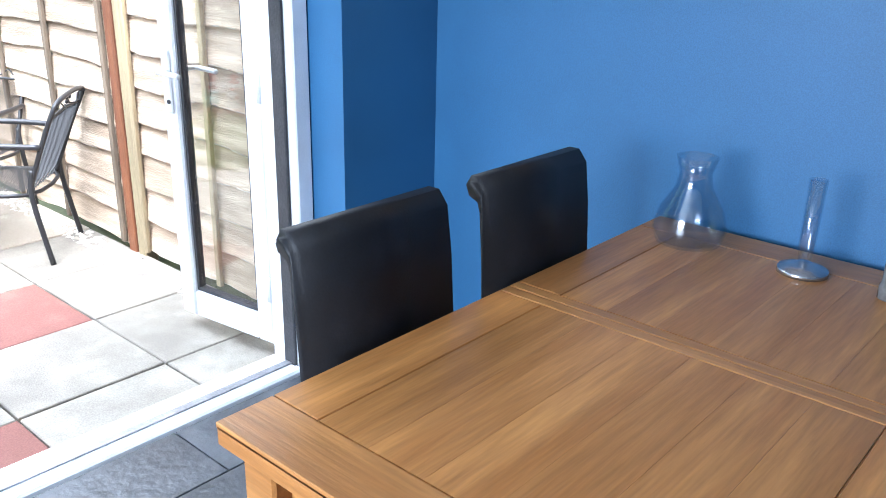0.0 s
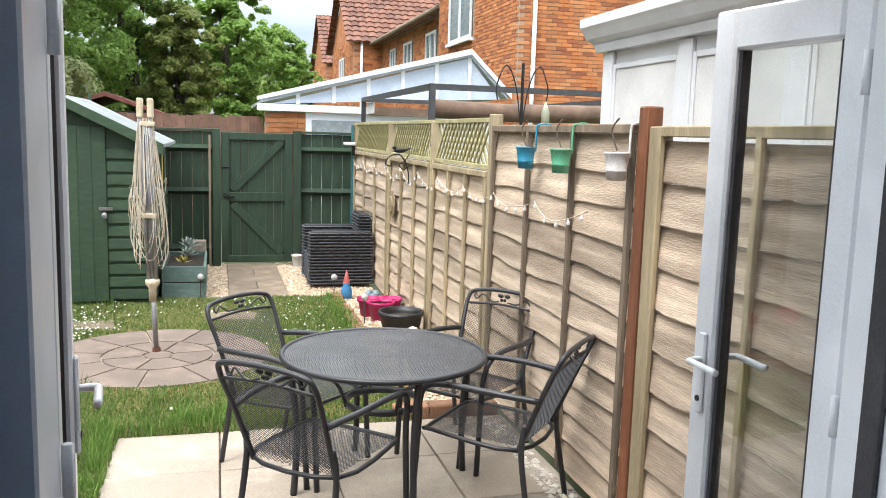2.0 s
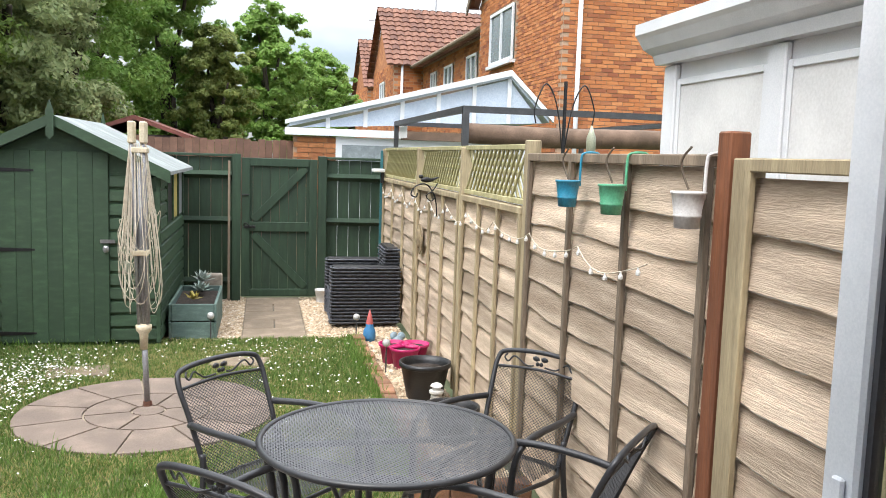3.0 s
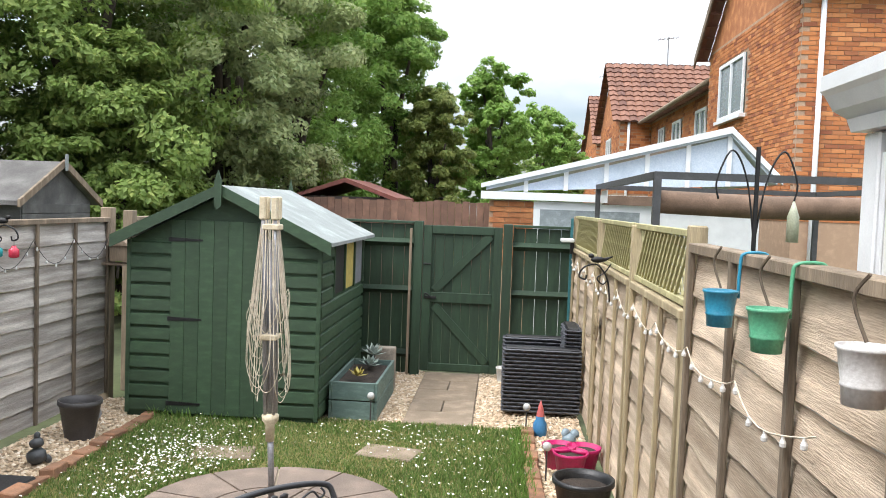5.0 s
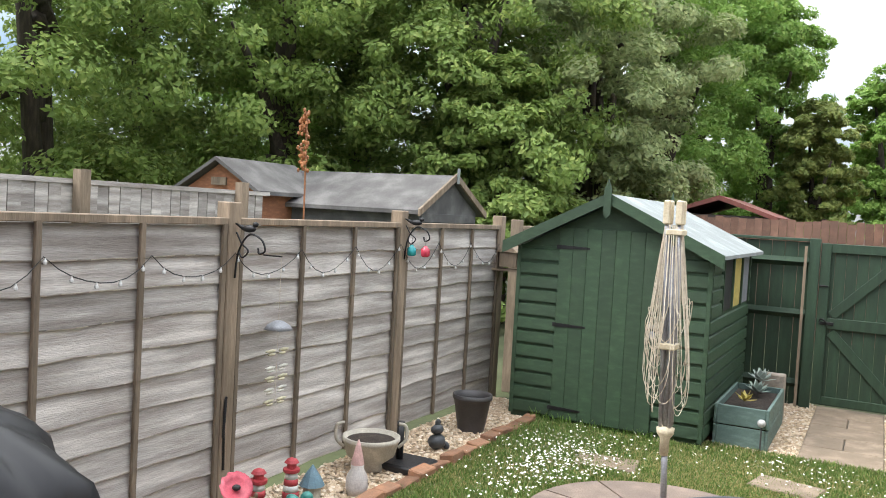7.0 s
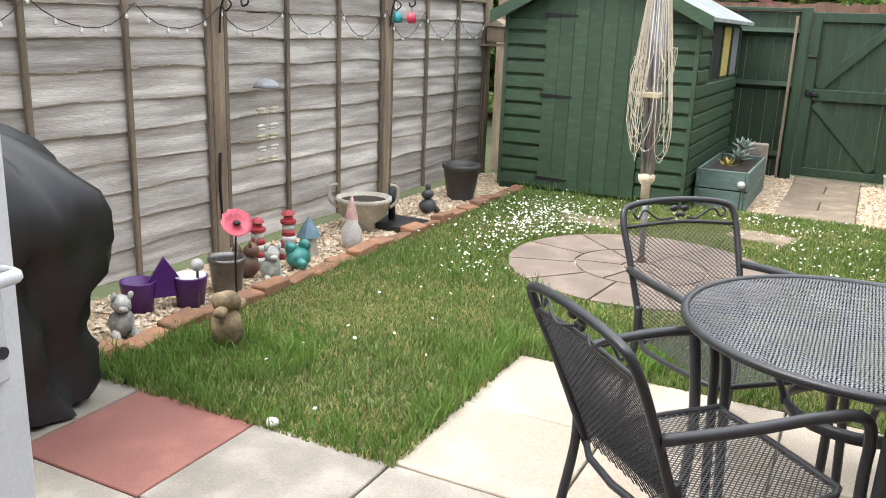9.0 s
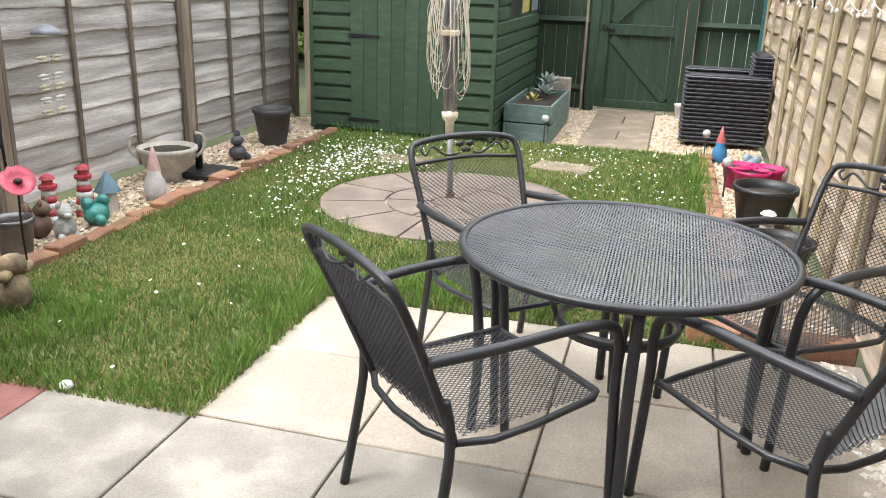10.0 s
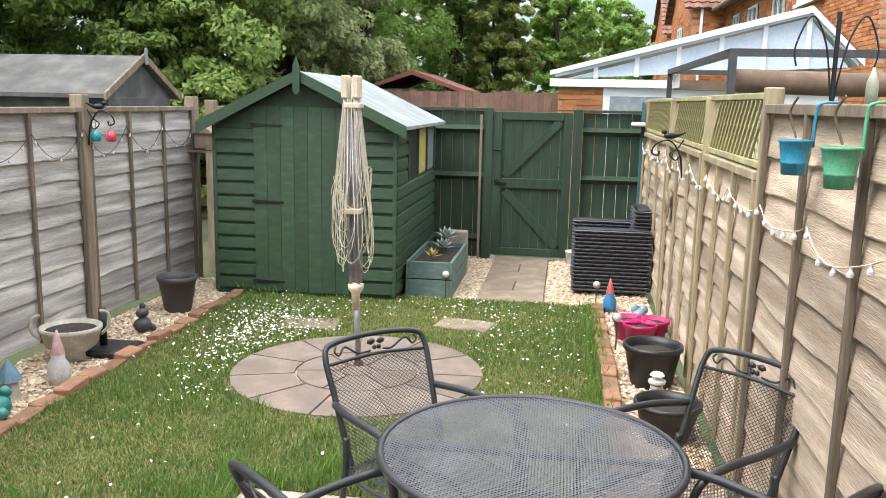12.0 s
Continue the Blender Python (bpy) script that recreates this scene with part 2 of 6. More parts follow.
def flat(name, c, rough=0.55, metal=0.0):
    return mat(name, c, tuple(v * 0.72 for v in c), rough, metal, scale=14, fine=120, bump=0.15)


# ---- mesh helpers ----
def part(name, bm, material, parent=None, label="", smooth=False):
    me = bpy.data.meshes.new(name)
    bm.to_mesh(me)
    bm.free()
    me.materials.append(material)
    if smooth:
        me.polygons.foreach_set("use_smooth", [True] * len(me.polygons))
    ob = new(name, me)
    if parent:
        ob.parent = parent
    if label:
        ob["label"] = label
    return ob


def piece(name, me, parent, m):
    ob = new(name, me)
    ob.parent = parent
    ob.matrix_basis = m
    return ob


def thing(name, x, y, z, label, category, group="", turn=0.0, kind=""):
    ob = new(name)
    ob.empty_display_size = 0.1
    ob.matrix_world = pose(x, y, z, 0, 0, turn)
    return tagged(ob, label, category, group, kind)


def box(bm, x0, y0, z0, x1, y1, z1, bevel=0.0):
    r = bmesh.ops.create_cube(bm, size=1, matrix=Matrix.Translation(((x0 + x1) / 2, (y0 + y1) / 2, (z0 + z1) / 2)) @ Matrix.Diagonal((abs(x1 - x0), abs(y1 - y0), abs(z1 - z0), 1)))
    if bevel:
        vs = set(r["verts"])
        bmesh.ops.bevel(bm, geom=[e for e in bm.edges if e.verts[0] in vs], offset=bevel, segments=1, affect="EDGES")
    return bm


def boxed(*a, bevel=0.0):
    return box(bmesh.new(), *a, bevel=bevel)


def rod(bm, a, b, r, r2=None, n=8):
    a, b = Vector(a), Vector(b)
    d = b - a
    m = Matrix.Translation((a + b) / 2) @ d.to_track_quat("Z", "Y").to_matrix().to_4x4()
    bmesh.ops.create_cone(bm, cap_ends=True, segments=n, radius1=r, radius2=r if r2 is None else r2, depth=d.length, matrix=m)
    return bm


def tube(bm, pts, r, n=8, closed=False, squash=1.0):
    """A bent tube through the points."""
    pts = [Vector(p) for p in pts]
    rings = []
    up = Vector((0.13, 0.21, 0.97))
    for k, p in enumerate(pts):
        a = pts[k - 1] if (k or closed) else p
        b = pts[(k + 1) % len(pts)] if (k < len(pts) - 1 or closed) else p
        t = (b - a).normalized()
        s = t.cross(up)
        s = s.normalized() if s.length > 0.05 else t.cross(Vector((1, 0, 0))).normalized()
        u = s.cross(t)
        rr = r[k] if isinstance(r, (list, tuple)) else r
        rings.append([bm.verts.new(p + rr * (math.cos(2 * math.pi * q / n) * s + squash * math.sin(2 * math.pi * q / n) * u)) for q in range(n)])
    last = len(rings) if closed else len(rings) - 1
    for k in range(last):
        A, B = rings[k], rings[(k + 1) % len(rings)]
        for q in range(n):
            bm.faces.new((A[q], A[(q + 1) % n], B[(q + 1) % n], B[q]))
    if not closed:
        bm.faces.new(rings[0][::-1])
        bm.faces.new(rings[-1])
    return bm


def lathe(bm, prof, x=0, y=0, n=20, wob=0.0):
    """A turned body from (radius, height) pairs, bottom first."""
    rings = []
    for r, z in prof:
        rings.append([bm.verts.new((x + r * (1 + wob * math.sin(3 * q)) * math.cos(2 * math.pi * q / n), y + r * math.sin(2 * math.pi * q / n), z)) for q in range(n)])
    for A, B in zip(rings, rings[1:]):
        for q in range(n):
            bm.faces.new((A[q], A[(q + 1) % n], B[(q + 1) % n], B[q]))
    bm.faces.new(rings[0][::-1])
    bm.faces.new(rings[-1])
    return bm


def ball(bm, x, y, z, rx, ry=None, rz=None, sub=2):
    bmesh.ops.create_icosphere(bm, subdivisions=sub, radius=1, matrix=Matrix.Translation((x, y, z)) @ Matrix.Diagonal((rx, ry or rx, rz or rx, 1)))
    return bm


def prism(bm, poly, y0, y1):
    """A polygon in x and z, pulled along y."""
    A = [bm.verts.new((x, y0, z)) for x, z in poly]
    B = [bm.verts.new((x, y1, z)) for x, z in poly]
    bm.faces.new(A)
    bm.faces.new(B[::-1])
    for k in range(len(A)):
        j = (k + 1) % len(A)
        bm.faces.new((A[j], A[k], B[k], B[j]))
    bmesh.ops.recalc_face_normals(bm, faces=bm.faces)
    return bm


def mesh_of(bm, material, name="piece"):
    me = bpy.data.meshes.new(name)
    bm.to_mesh(me)
    bm.free()
    me.materials.append(material)
    return me


def cloud(name, verts, faces, material, label, category, parent=None):
    me = bpy.data.meshes.new(name)
    me.from_pydata(verts.tolist(), [], faces.tolist())
    me.materials.append(material)
    ob = new(name, me)
    if parent:
        ob.parent = parent
    return ob if parent else tagged(ob, label, category, kind="stuff")


def bent(*pts, steps=6):
    """A smooth curve through the corner points."""
    P = [Vector(p) for p in pts]
    out = []
    for k in range(len(P) - 1):
        a, b, c, d = P[max(k - 1, 0)], P[k], P[k + 1], P[min(k + 2, len(P) - 1)]
        for q in range(steps):
            t = q / steps
            out.append(0.5 * (2 * b + (c - a) * t + (2 * a - 5 * b + 4 * c - d) * t * t + (3 * b - a - 3 * c + d) * t ** 3))
    return out + [P[-1]]


rnd = random.Random(5)

# ---- ground ----
ground = part("ground", boxed(-90, -60, -0.30, 90, 140, -0.06), mat("rough ground", (0.10, 0.12, 0.05), (0.06, 0.07, 0.03), 0.95, scale=0.8, fine=20))
tagged(ground, "flat rough ground round the houses", "ground", kind="structure")
bed = part("patio_bed", boxed(-2.0, 0.52, -0.06, 2.28, 3.62, -0.018), M_JOINT)
tagged(bed, "dark sand bed under the paving slabs", "ground", kind="structure")
lawn_bm = boxed(-1.34, 2.5, -0.06, 0.10, 7.36, 0.0)
box(lawn_bm, 0.10, 3.62, -0.06, 1.80, 7.36, 0.0)
lawn = tagged(part("lawn", lawn_bm, M_SOIL), "patchy green lawn with daisies", "lawn", kind="structure")
gr_bm = boxed(-2.0, 2.48, -0.06, -1.36, 7.8, -0.012)
box(gr_bm, 1.82, 3.66, -0.06, 2.28, 7.36, -0.012)
box(gr_bm, -1.3, 7.37, -0.06, 2.28, 9.72, -0.012)
gravel = tagged(part("gravel_ground", gr_bm, M_GRAVEL), "tan gravel bed beside the lawn", "gravel", kind="structure")

# ---- the dining room ----
FL = 0.03
room = tagged(part("floor_base", boxed(-2.1, -4.1, -0.06, 2.57, 0.36, FL - 0.012), mat("dark grout", (0.03, 0.03, 0.032), rough=0.9)), "dark grout under floor tiles", "floor", kind="structure")
def wall(name, bm, material, label):
    return tagged(part(name, bm, material), label, "wall", kind="structure")
wall("wall_east", boxed(2.57, -4.1, -0.06, 2.80, 0.55, 2.5), M_BLUE, "plain blue painted dining room wall")
wall("wall_south", boxed(-2.1, -4.3, -0.06, 2.8, -4.1, 2.5), M_BLUE, "plain blue painted back wall")
# unseen wall; its opening is added to make room for the fill lamp
ww = boxed(-2.3, -4.3, -0.06, -2.1, 0.55, 0.85)
box(ww, -2.3, -4.3, 2.25, -2.1, 0.55, 2.5)
box(ww, -2.3, -4.3, 0.85, -2.1, -1.55, 2.25)
box(ww, -2.3, 0.05, 0.85, -2.1, 0.55, 2.25)
wall("wall_west", ww, M_BLUE, "blue painted side wall with an added unseen opening")
# added fill lamp, out of view, to brighten the table and east wall
side_light = new("window_light", bpy.data.lights.new("window_light", "AREA"))
side_light.data.shape, side_light.data.size, side_light.data.size_y, side_light.data.energy = "RECTANGLE", 1.5, 1.3, 30
side_light.data.color = (0.92, 0.96, 1.0)
side_light.matrix_world = look((-2.2, -0.75, 1.55), (2.5, -1.3, 0.9))
nb = boxed(2.12, 0.20, -0.06, 2.569, 0.54, 2.5)
box(nb, -2.099, 0.20, -0.06, 0.30, 0.54, 2.5)
box(nb, 0.30, 0.20, 2.12, 2.12, 0.54, 2.5)
wall("wall_north", nb, M_BLUE, "blue painted wall round the garden doors")
ob_bm = boxed(2.16, 0.545, -0.06, 2.80, 0.60, 2.75)
box(ob_bm, -2.3, 0.545, -0.06, 0.26, 0.60, 2.75)
box(ob_bm, 0.26, 0.545, 2.13, 2.16, 0.60, 2.75)
wall("wall_outer", ob_bm, M_BRICK, "orange brick outer wall of the house")
tagged(part("ceiling", boxed(-2.1, -4.1, 2.4, 2.57, 0.2, 2.5), M_CEIL), "white painted ceiling", "ceiling", kind="structure")
tagged(part("baseboard", boxed(2.55, -4.0, FL, 2.569, 0.19, FL + 0.13, bevel=0.004), M_WHITE), "white skirting board", "baseboard", kind="structure")
# door frame
frame_th = thing("door_frame", 0, 0, 0, "white plastic garden door frame with threshold", "door frame", kind="structure")
part("jamb", boxed(2.05, 0.36, 0.03, 2.118, 0.545, 2.118, bevel=0.006), M_UPVC, frame_th)
part("jamb", boxed(2.035, 0.40, 0.03, 2.049, 0.46, 2.05, bevel=0.003), M_GREYSEAL, frame_th, "dark rubber seal")
part("jamb", boxed(0.302, 0.36, 0.03, 0.37, 0.545, 2.118, bevel=0.006), M_UPVC, frame_th)
part("head", boxed(0.371, 0.36, 2.05, 2.049, 0.545, 2.117, bevel=0.006), M_UPVC, frame_th)
part("threshold", boxed(0.371, 0.362, -0.02, 2.049, 0.54, 0.045, bevel=0.008), M_UPVC, frame_th)
part("threshold_strip", boxed(0.38, 0.42, 0.046, 2.04, 0.45, 0.052), M_ALU, frame_th, "grey metal strip")


def door_leaf(name, x, y, turn, label, side):
    """A glazed leaf, hinge at the origin, running along +y when closed is turned open."""
    th = thing(name, x, y, 0, label, "door", "garden doors", turn)
    W, T, H0, H1 = 0.53, 0.065, 0.06, 2.045
    part("stile", boxed(-T / 2, 0, H0, T / 2, 0.085, H1, bevel=0.008), M_UPVC, th)
    lock = part("stile", boxed(-T / 2, W - 0.085, H0, T / 2, W, H1, bevel=0.008), M_UPVC, th)
    part("rail", boxed(-T / 2, 0.086, H0, T / 2, W - 0.086, H0 + 0.11, bevel=0.008), M_UPVC, th)
    part("rail", boxed(-T / 2, 0.086, H1 - 0.11, T / 2, W - 0.086, H1, bevel=0.008), M_UPVC, th)
    gs = boxed(-0.016, 0.086, H0 + 0.111, 0.016, 0.099, H1 - 0.111)
    box(gs, -0.016, W - 0.099, H0 + 0.111, 0.016, W - 0.086, H1 - 0.111)
    box(gs, -0.016, 0.100, H0 + 0.111, 0.016, W - 0.100, H0 + 0.124)
    part("gasket", gs, M_GREYSEAL, th, "dark rubber gasket")
    g = part("pane", boxed(-0.004, 0.100, H0 + 0.124, 0.004, W - 0.100, H1 - 0.111), M_GLASS, th, "clear glass")
    g.visible_shadow = False
    for s in (-1, 1):
        h = part("handle", boxed(s * T / 2, W - 0.065, 0.90, s * (T / 2 + 0.012), W - 0.035, 1.14, bevel=0.005), M_UPVC, th, "white lever handle")
        tb = tube(bmesh.new(), bent((s * (T / 2 + 0.010), W - 0.05, 1.06), (s * (T / 2 + 0.05), W - 0.05, 1.06), (s * (T / 2 + 0.055), W - 0.08, 1.06), (s * (T / 2 + 0.055), W - 0.17, 1.055)), 0.010)
        part("lever", tb, M_UPVC, h, smooth=True)
        part("keyhole", rod(bmesh.new(), (s * (T / 2 + 0.011), W - 0.05, 0.945), (s * (T / 2 + 0.016), W - 0.05, 0.945), 0.009), M_GREYSEAL, h)
    for z in (0.25, 1.0, 1.8):
        part("hinge", rod(bmesh.new(), (-side * 0.045, -0.006, z), (-side * 0.045, -0.006, z + 0.1), 0.011), M_UPVC, th, smooth=True)
    return th


door_leaf("garden_door", 2.10, 0.57, 7, "white plastic glazed garden door standing open", 1)
door_leaf("garden_door", 0.335, 0.56, 6, "white plastic glazed garden door standing open", -1)


# dining table
def dining_table():
    th = thing("dining_table", 0, 0, FL, "golden oak extending dining table against blue wall", "table")
    z0, z1 = 0.715, 0.76
    x0, x1, y0, y1 = 0.97, 2.52, -1.70, -0.745
    top = part("tabletop", boxed(x0, y0, z0, x1, y1, z1 - 0.003, bevel=0.004), M_OAKX, th)
    def plank(a, b, c, d, m, nm="plank"):
        part(nm, boxed(a, b, z1 - 0.012, c, d, z1 + 0.001, bevel=0.0015), m, top)
    plank(x0, y0, x0 + 0.118, y1, M_OAKX)
    plank(x1 - 0.12, y0, x1, y1, M_OAKX)
    for a, b in ((x0 + 0.121, 1.742), (1.818, x1 - 0.123)):
        plank(a, y1 - 0.118, b, y1, M_OAK)
        plank(a, y0, b, y0 + 0.118, M_OAK)
        n = 6
        for k in range(n):
            w = (y1 - y0 - 0.242) / n
            part("plank", boxed(a, y0 + 0.121 + k * w, z1 - 0.012, b, y0 + 0.1205 + (k + 1) * w, z1 + 0.0006), M_OAK, top)
    plank(1.745, y0, 1.779, y1, M_OAKX)
    plank(1.782, y0, 1.815, y1, M_OAKX)
    for ax, ay in ((x0 + 0.07, y1 - 0.07), (x0 + 0.07, y0 + 0.07), (x1 - 0.07, y1 - 0.07), (x1 - 0.07, y0 + 0.07)):
        part("leg", boxed(ax - 0.042, ay - 0.042, 0, ax + 0.042, ay + 0.042, z0, bevel=0.006), M_OAKX, th)
    for a in ((x0 + 0.11, y1 - 0.09, x1 - 0.11, y1 - 0.065), (x0 + 0.11, y0 + 0.065, x1 - 0.11, y0 + 0.09), (x0 + 0.065, y0 + 0.11, x0 + 0.09, y1 - 0.11)):
        part("apron", boxed(a[0], a[1], z0 - 0.09, a[2], a[3], z0 - 0.001), M_OAK, th)


dining_table()


def dining_chair(x, y):
    th = thing("dining_chair", x, y, FL, "black leather scroll back dining chair tucked at oak table", "chair", "chairs round the table")
    w = 0.215
    prof = [(-0.02, 0.40), (0.0, 0.62), (0.02, 0.88), (0.035, 0.985), (0.06, 1.015), (0.09, 1.015), (0.105, 0.99), (0.095, 0.965), (0.07, 0.955), (0.062, 0.93), (0.052, 0.82), (0.04, 0.60), (0.03, 0.40)]
    bm = bmesh.new()
    A = [bm.verts.new((-w, p, z)) for p, z in prof]
    B = [bm.verts.new((w, p, z)) for p, z in prof]
    bm.faces.new(A); bm.faces.new(B[::-1])
    for k in range(len(A)):
        j = (k + 1) % len(A)
        bm.faces.new((A[k], A[j], B[j], B[k]))
    bmesh.ops.recalc_face_normals(bm, faces=bm.faces)
    bmesh.ops.bevel(bm, geom=[e for e in bm.edges if abs(e.verts[0].co.x - e.verts[1].co.x) < 0.01], offset=0.012, segments=2, affect="EDGES")
    part("backrest", bm, M_LEATHER, th, smooth=True)
    part("seat", boxed(-w, -0.42, 0.40, w, -0.021, 0.50, bevel=0.02), M_LEATHER, th)
    for ax in (-w + 0.025, w - 0.025):
        part("leg", rod(bmesh.new(), (ax, -0.38, 0), (ax, -0.38, 0.40), 0.018, 0.025, 4), M_OAKX, th)
        part("leg", rod(bmesh.new(), (ax, 0.05, 0), (ax, 0.005, 0.40), 0.018, 0.025, 4), M_OAKX, th)


dining_chair(1.41, -0.725)
dining_chair(1.95, -0.735)

# framed mirror on the wall
mir = thing("wall_mirror", 2.57, 0, 0, "oak framed mirror hung on blue wall", "mirror")
for a in ((-1.60, 1.47, -0.05, 1.58), (-1.60, 2.21, -0.05, 2.32), (-1.60, 1.581, -1.491, 2.209), (-0.159, 1.581, -0.05, 2.209)):
    part("frame", boxed(-0.035, a[0], a[1], -0.002, a[2], a[3], bevel=0.006), M_OAK, mir)
part("glass", boxed(-0.018, -1.49, 1.582, -0.010, -0.16, 2.208), M_MIRROR, mir)

# glassware and grinder on the table
TZ = FL + 0.7615
car = part("carafe", lathe(bmesh.new(), [(0.05, 0), (0.085, 0.012), (0.098, 0.05), (0.085, 0.10), (0.05, 0.16), (0.042, 0.20), (0.055, 0.245), (0.0525, 0.245), (0.039, 0.20), (0.047, 0.16), (0.081, 0.10), (0.094, 0.05), (0.08, 0.018), (0.01, 0.014)], n=24), M_CLEAR, smooth=True)
car.matrix_world = pose(2.34, -0.92, TZ)
tagged(car, "clear glass carafe on oak table", "carafe")
can = thing("candle_holder", 2.36, -1.22, TZ, "clear glass hurricane candle holder with silver base", "candle holder")
part("base", lathe(bmesh.new(), [(0.062, 0), (0.06, 0.012), (0.03, 0.02), (0.014, 0.03)], n=24), flat("silver", (0.6, 0.6, 0.62), 0.25, 0.9), can, "silver foot", smooth=True)
part("glass", lathe(bmesh.new(), [(0.014, 0.031), (0.02, 0.07), (0.022, 0.24), (0.019, 0.24), (0.017, 0.07), (0.005, 0.04)], n=20), M_CLEAR, can, smooth=True)
pep = thing("pepper_grinder", 2.34, -1.43, TZ, "black and clear pepper grinder on oak table", "grinder")
part("body", lathe(bmesh.new(), [(0.03, 0), (0.03, 0.03), (0.026, 0.04), (0.026, 0.11), (0.03, 0.12)], n=20), flat("grinder glass", (0.2, 0.2, 0.2), 0.15), pep, smooth=True)
part("cap", lathe(bmesh.new(), [(0.031, 0.121), (0.031, 0.18), (0.022, 0.20), (0.0, 0.201)], n=20), M_BLACKPL, pep, smooth=True)

# ---- fences ----
def board_mesh(L, h, material, seed):
    """One lapped board: thin at the top, thick and wavy at the bottom, length along x."""
    r = random.Random(seed)
    ph, am, n = r.uniform(0, 6), r.uniform(0.003, 0.010), 24
    bm = bmesh.new()
    rows = []
    for k in range(n + 1):
        x = -L / 2 + L * k / n
        w = am * math.sin(ph + 9 * k / n) + 0.4 * am * math.sin(3 * ph + 23 * k / n) + r.uniform(-0.002, 0.002)
        rows.append([bm.verts.new(p) for p in ((x, 0, h + 0.02), (x, 0.005, h + 0.02), (x, -0.009, w), (x, -0.019, w), (x, -0.023, w + 0.006))])
    for A, B in zip(rows, rows[1:]):
        for q in range(5):
            f = bm.faces.new((A[q], A[(q + 1) % 5], B[(q + 1) % 5], B[q]))
            # paler strip on most of the front lower edge, broken at random
            f.material_index = 1 if q == 3 and r.random() < 0.75 else 0
    bm.faces.new(rows[0]); bm.faces.new(rows[-1][::-1])
    bmesh.ops.recalc_face_normals(bm, faces=bm.faces)
    me = mesh_of(bm, material, "board")
    me.materials.append(M_PALEEDGE)
    return me


PITCH = 0.15
fence_jobs = []


def fence_panel(x, y0, y1, top, material, side, label, group, battens=2, batten_mat=None, cap_mat=None):
    """A lap panel along y, boards facing side (1: towards +x)."""
    L = y1 - y0
    th = thing("lap_fence", x, (y0 + y1) / 2, 0.03, label, "fence panel", group, 90 if side > 0 else -90)
    cap_mat = cap_mat or M_GREYPOST
    part("cap_rail", boxed(-L / 2, -0.045, top - 0.03 - 0.04, L / 2, 0.03, top - 0.03, bevel=0.004), cap_mat, th)
    bmat = batten_mat or M_BATTEN
    bm = boxed(-0.016, -0.045, 0.0, 0.016, -0.023, top - 0.06, bevel=0.003)
    me = mesh_of(bm, bmat, "batten")
    for k in range(battens + 2):
        u = -L / 2 + 0.02 + (L - 0.04) * k / (battens + 1)
        piece("batten", me, th, pose(u, 0, 0))
    fence_jobs.append((th, L, top, material))
    return th


def fence_post(x, y, top, material, label, w=0.05):
    th = part("fence_post", boxed(x - w, y - w, -0.06, x + w, y + w, top, bevel=0.006), material)
    return tagged(th, label, "fence post", "fence posts")


LX, RX = -2.07, 2.335
for y in (0.36, 2.24, 4.13, 6.02, 7.90, 8.35):
    fence_post(LX, y, 1.73 if y < 8 else 1.70, M_GREYPOST, "weathered wooden fence post with square top")
for a, b in ((0.65, 2.19), (2.29, 4.08), (4.18, 5.97), (6.07, 7.85), (8.40, 9.7)):
    fence_panel(LX, a, b, 1.64, M_GREYWOOD, 1, "weathered grey overlap fence panel", "grey fence panels")
fence_post(RX, 2.03, 1.82, M_REDPOST, "red brown stained square fence post", 0.036)
fence_post(RX, 1.94, 1.74, M_PALEWOOD, "pale wooden fence post beside red brown post", 0.035)
for y in (3.98, 5.47, 7.20, 9.45):
    fence_post(RX, y, 1.82 if y < 4 else 1.79, M_PALEWOOD, "pale green tinged wooden fence post", 0.036)
fence_panel(RX, 0.62, 1.90, 1.74, M_TANWOOD, -1, "reddish tan overlap fence panel", "tan fence panels", 1, M_PALEWOOD, M_PALEWOOD)
fence_panel(RX, 2.09, 3.93, 1.75, M_TANWOOD, -1, "tan overlap fence panel with flat cap", "tan fence panels")
for a, b in ((4.03, 5.42), (5.52, 7.15), (7.25, 9.40)):
    fence_panel(RX, a, b, 1.46, M_TANWOOD, -1, "tan overlap fence panel under trellis", "tan fence panels", 2, M_PALEWOOD, M_PALEWOOD)
    tr = thing("trellis", RX, (a + b) / 2, 1.47, "diagonal wooden trellis on top of fence", "trellis", "trellis panels", -90)
    L, H = b - a, 0.30
    for z in (0.0, H):
        part("rail", boxed(-L / 2, -0.02, z, L / 2, 0.02, z + 0.03, bevel=0.003), M_TRELLIS, tr)
    me = {}
    for d in (-1, 1):
        bm = boxed(-0.008, -0.006, 0, 0.008, 0.006, (H - 0.03) * 1.414)
        me[d] = mesh_of(bm, M_TRELLIS, "slat")
    n = int((L - 0.30) / 0.085)
    for k in range(n + 1):
        u = -L / 2 + 0.02 + k * (L - 0.04 - 0.27) / n
        piece("slat", me[1], tr, pose(u, -0.008, 0.03, 0, 45, 0))
        piece("slat", me[-1], tr, pose(u + 0.27, 0.008, 0.03, 0, -45, 0))

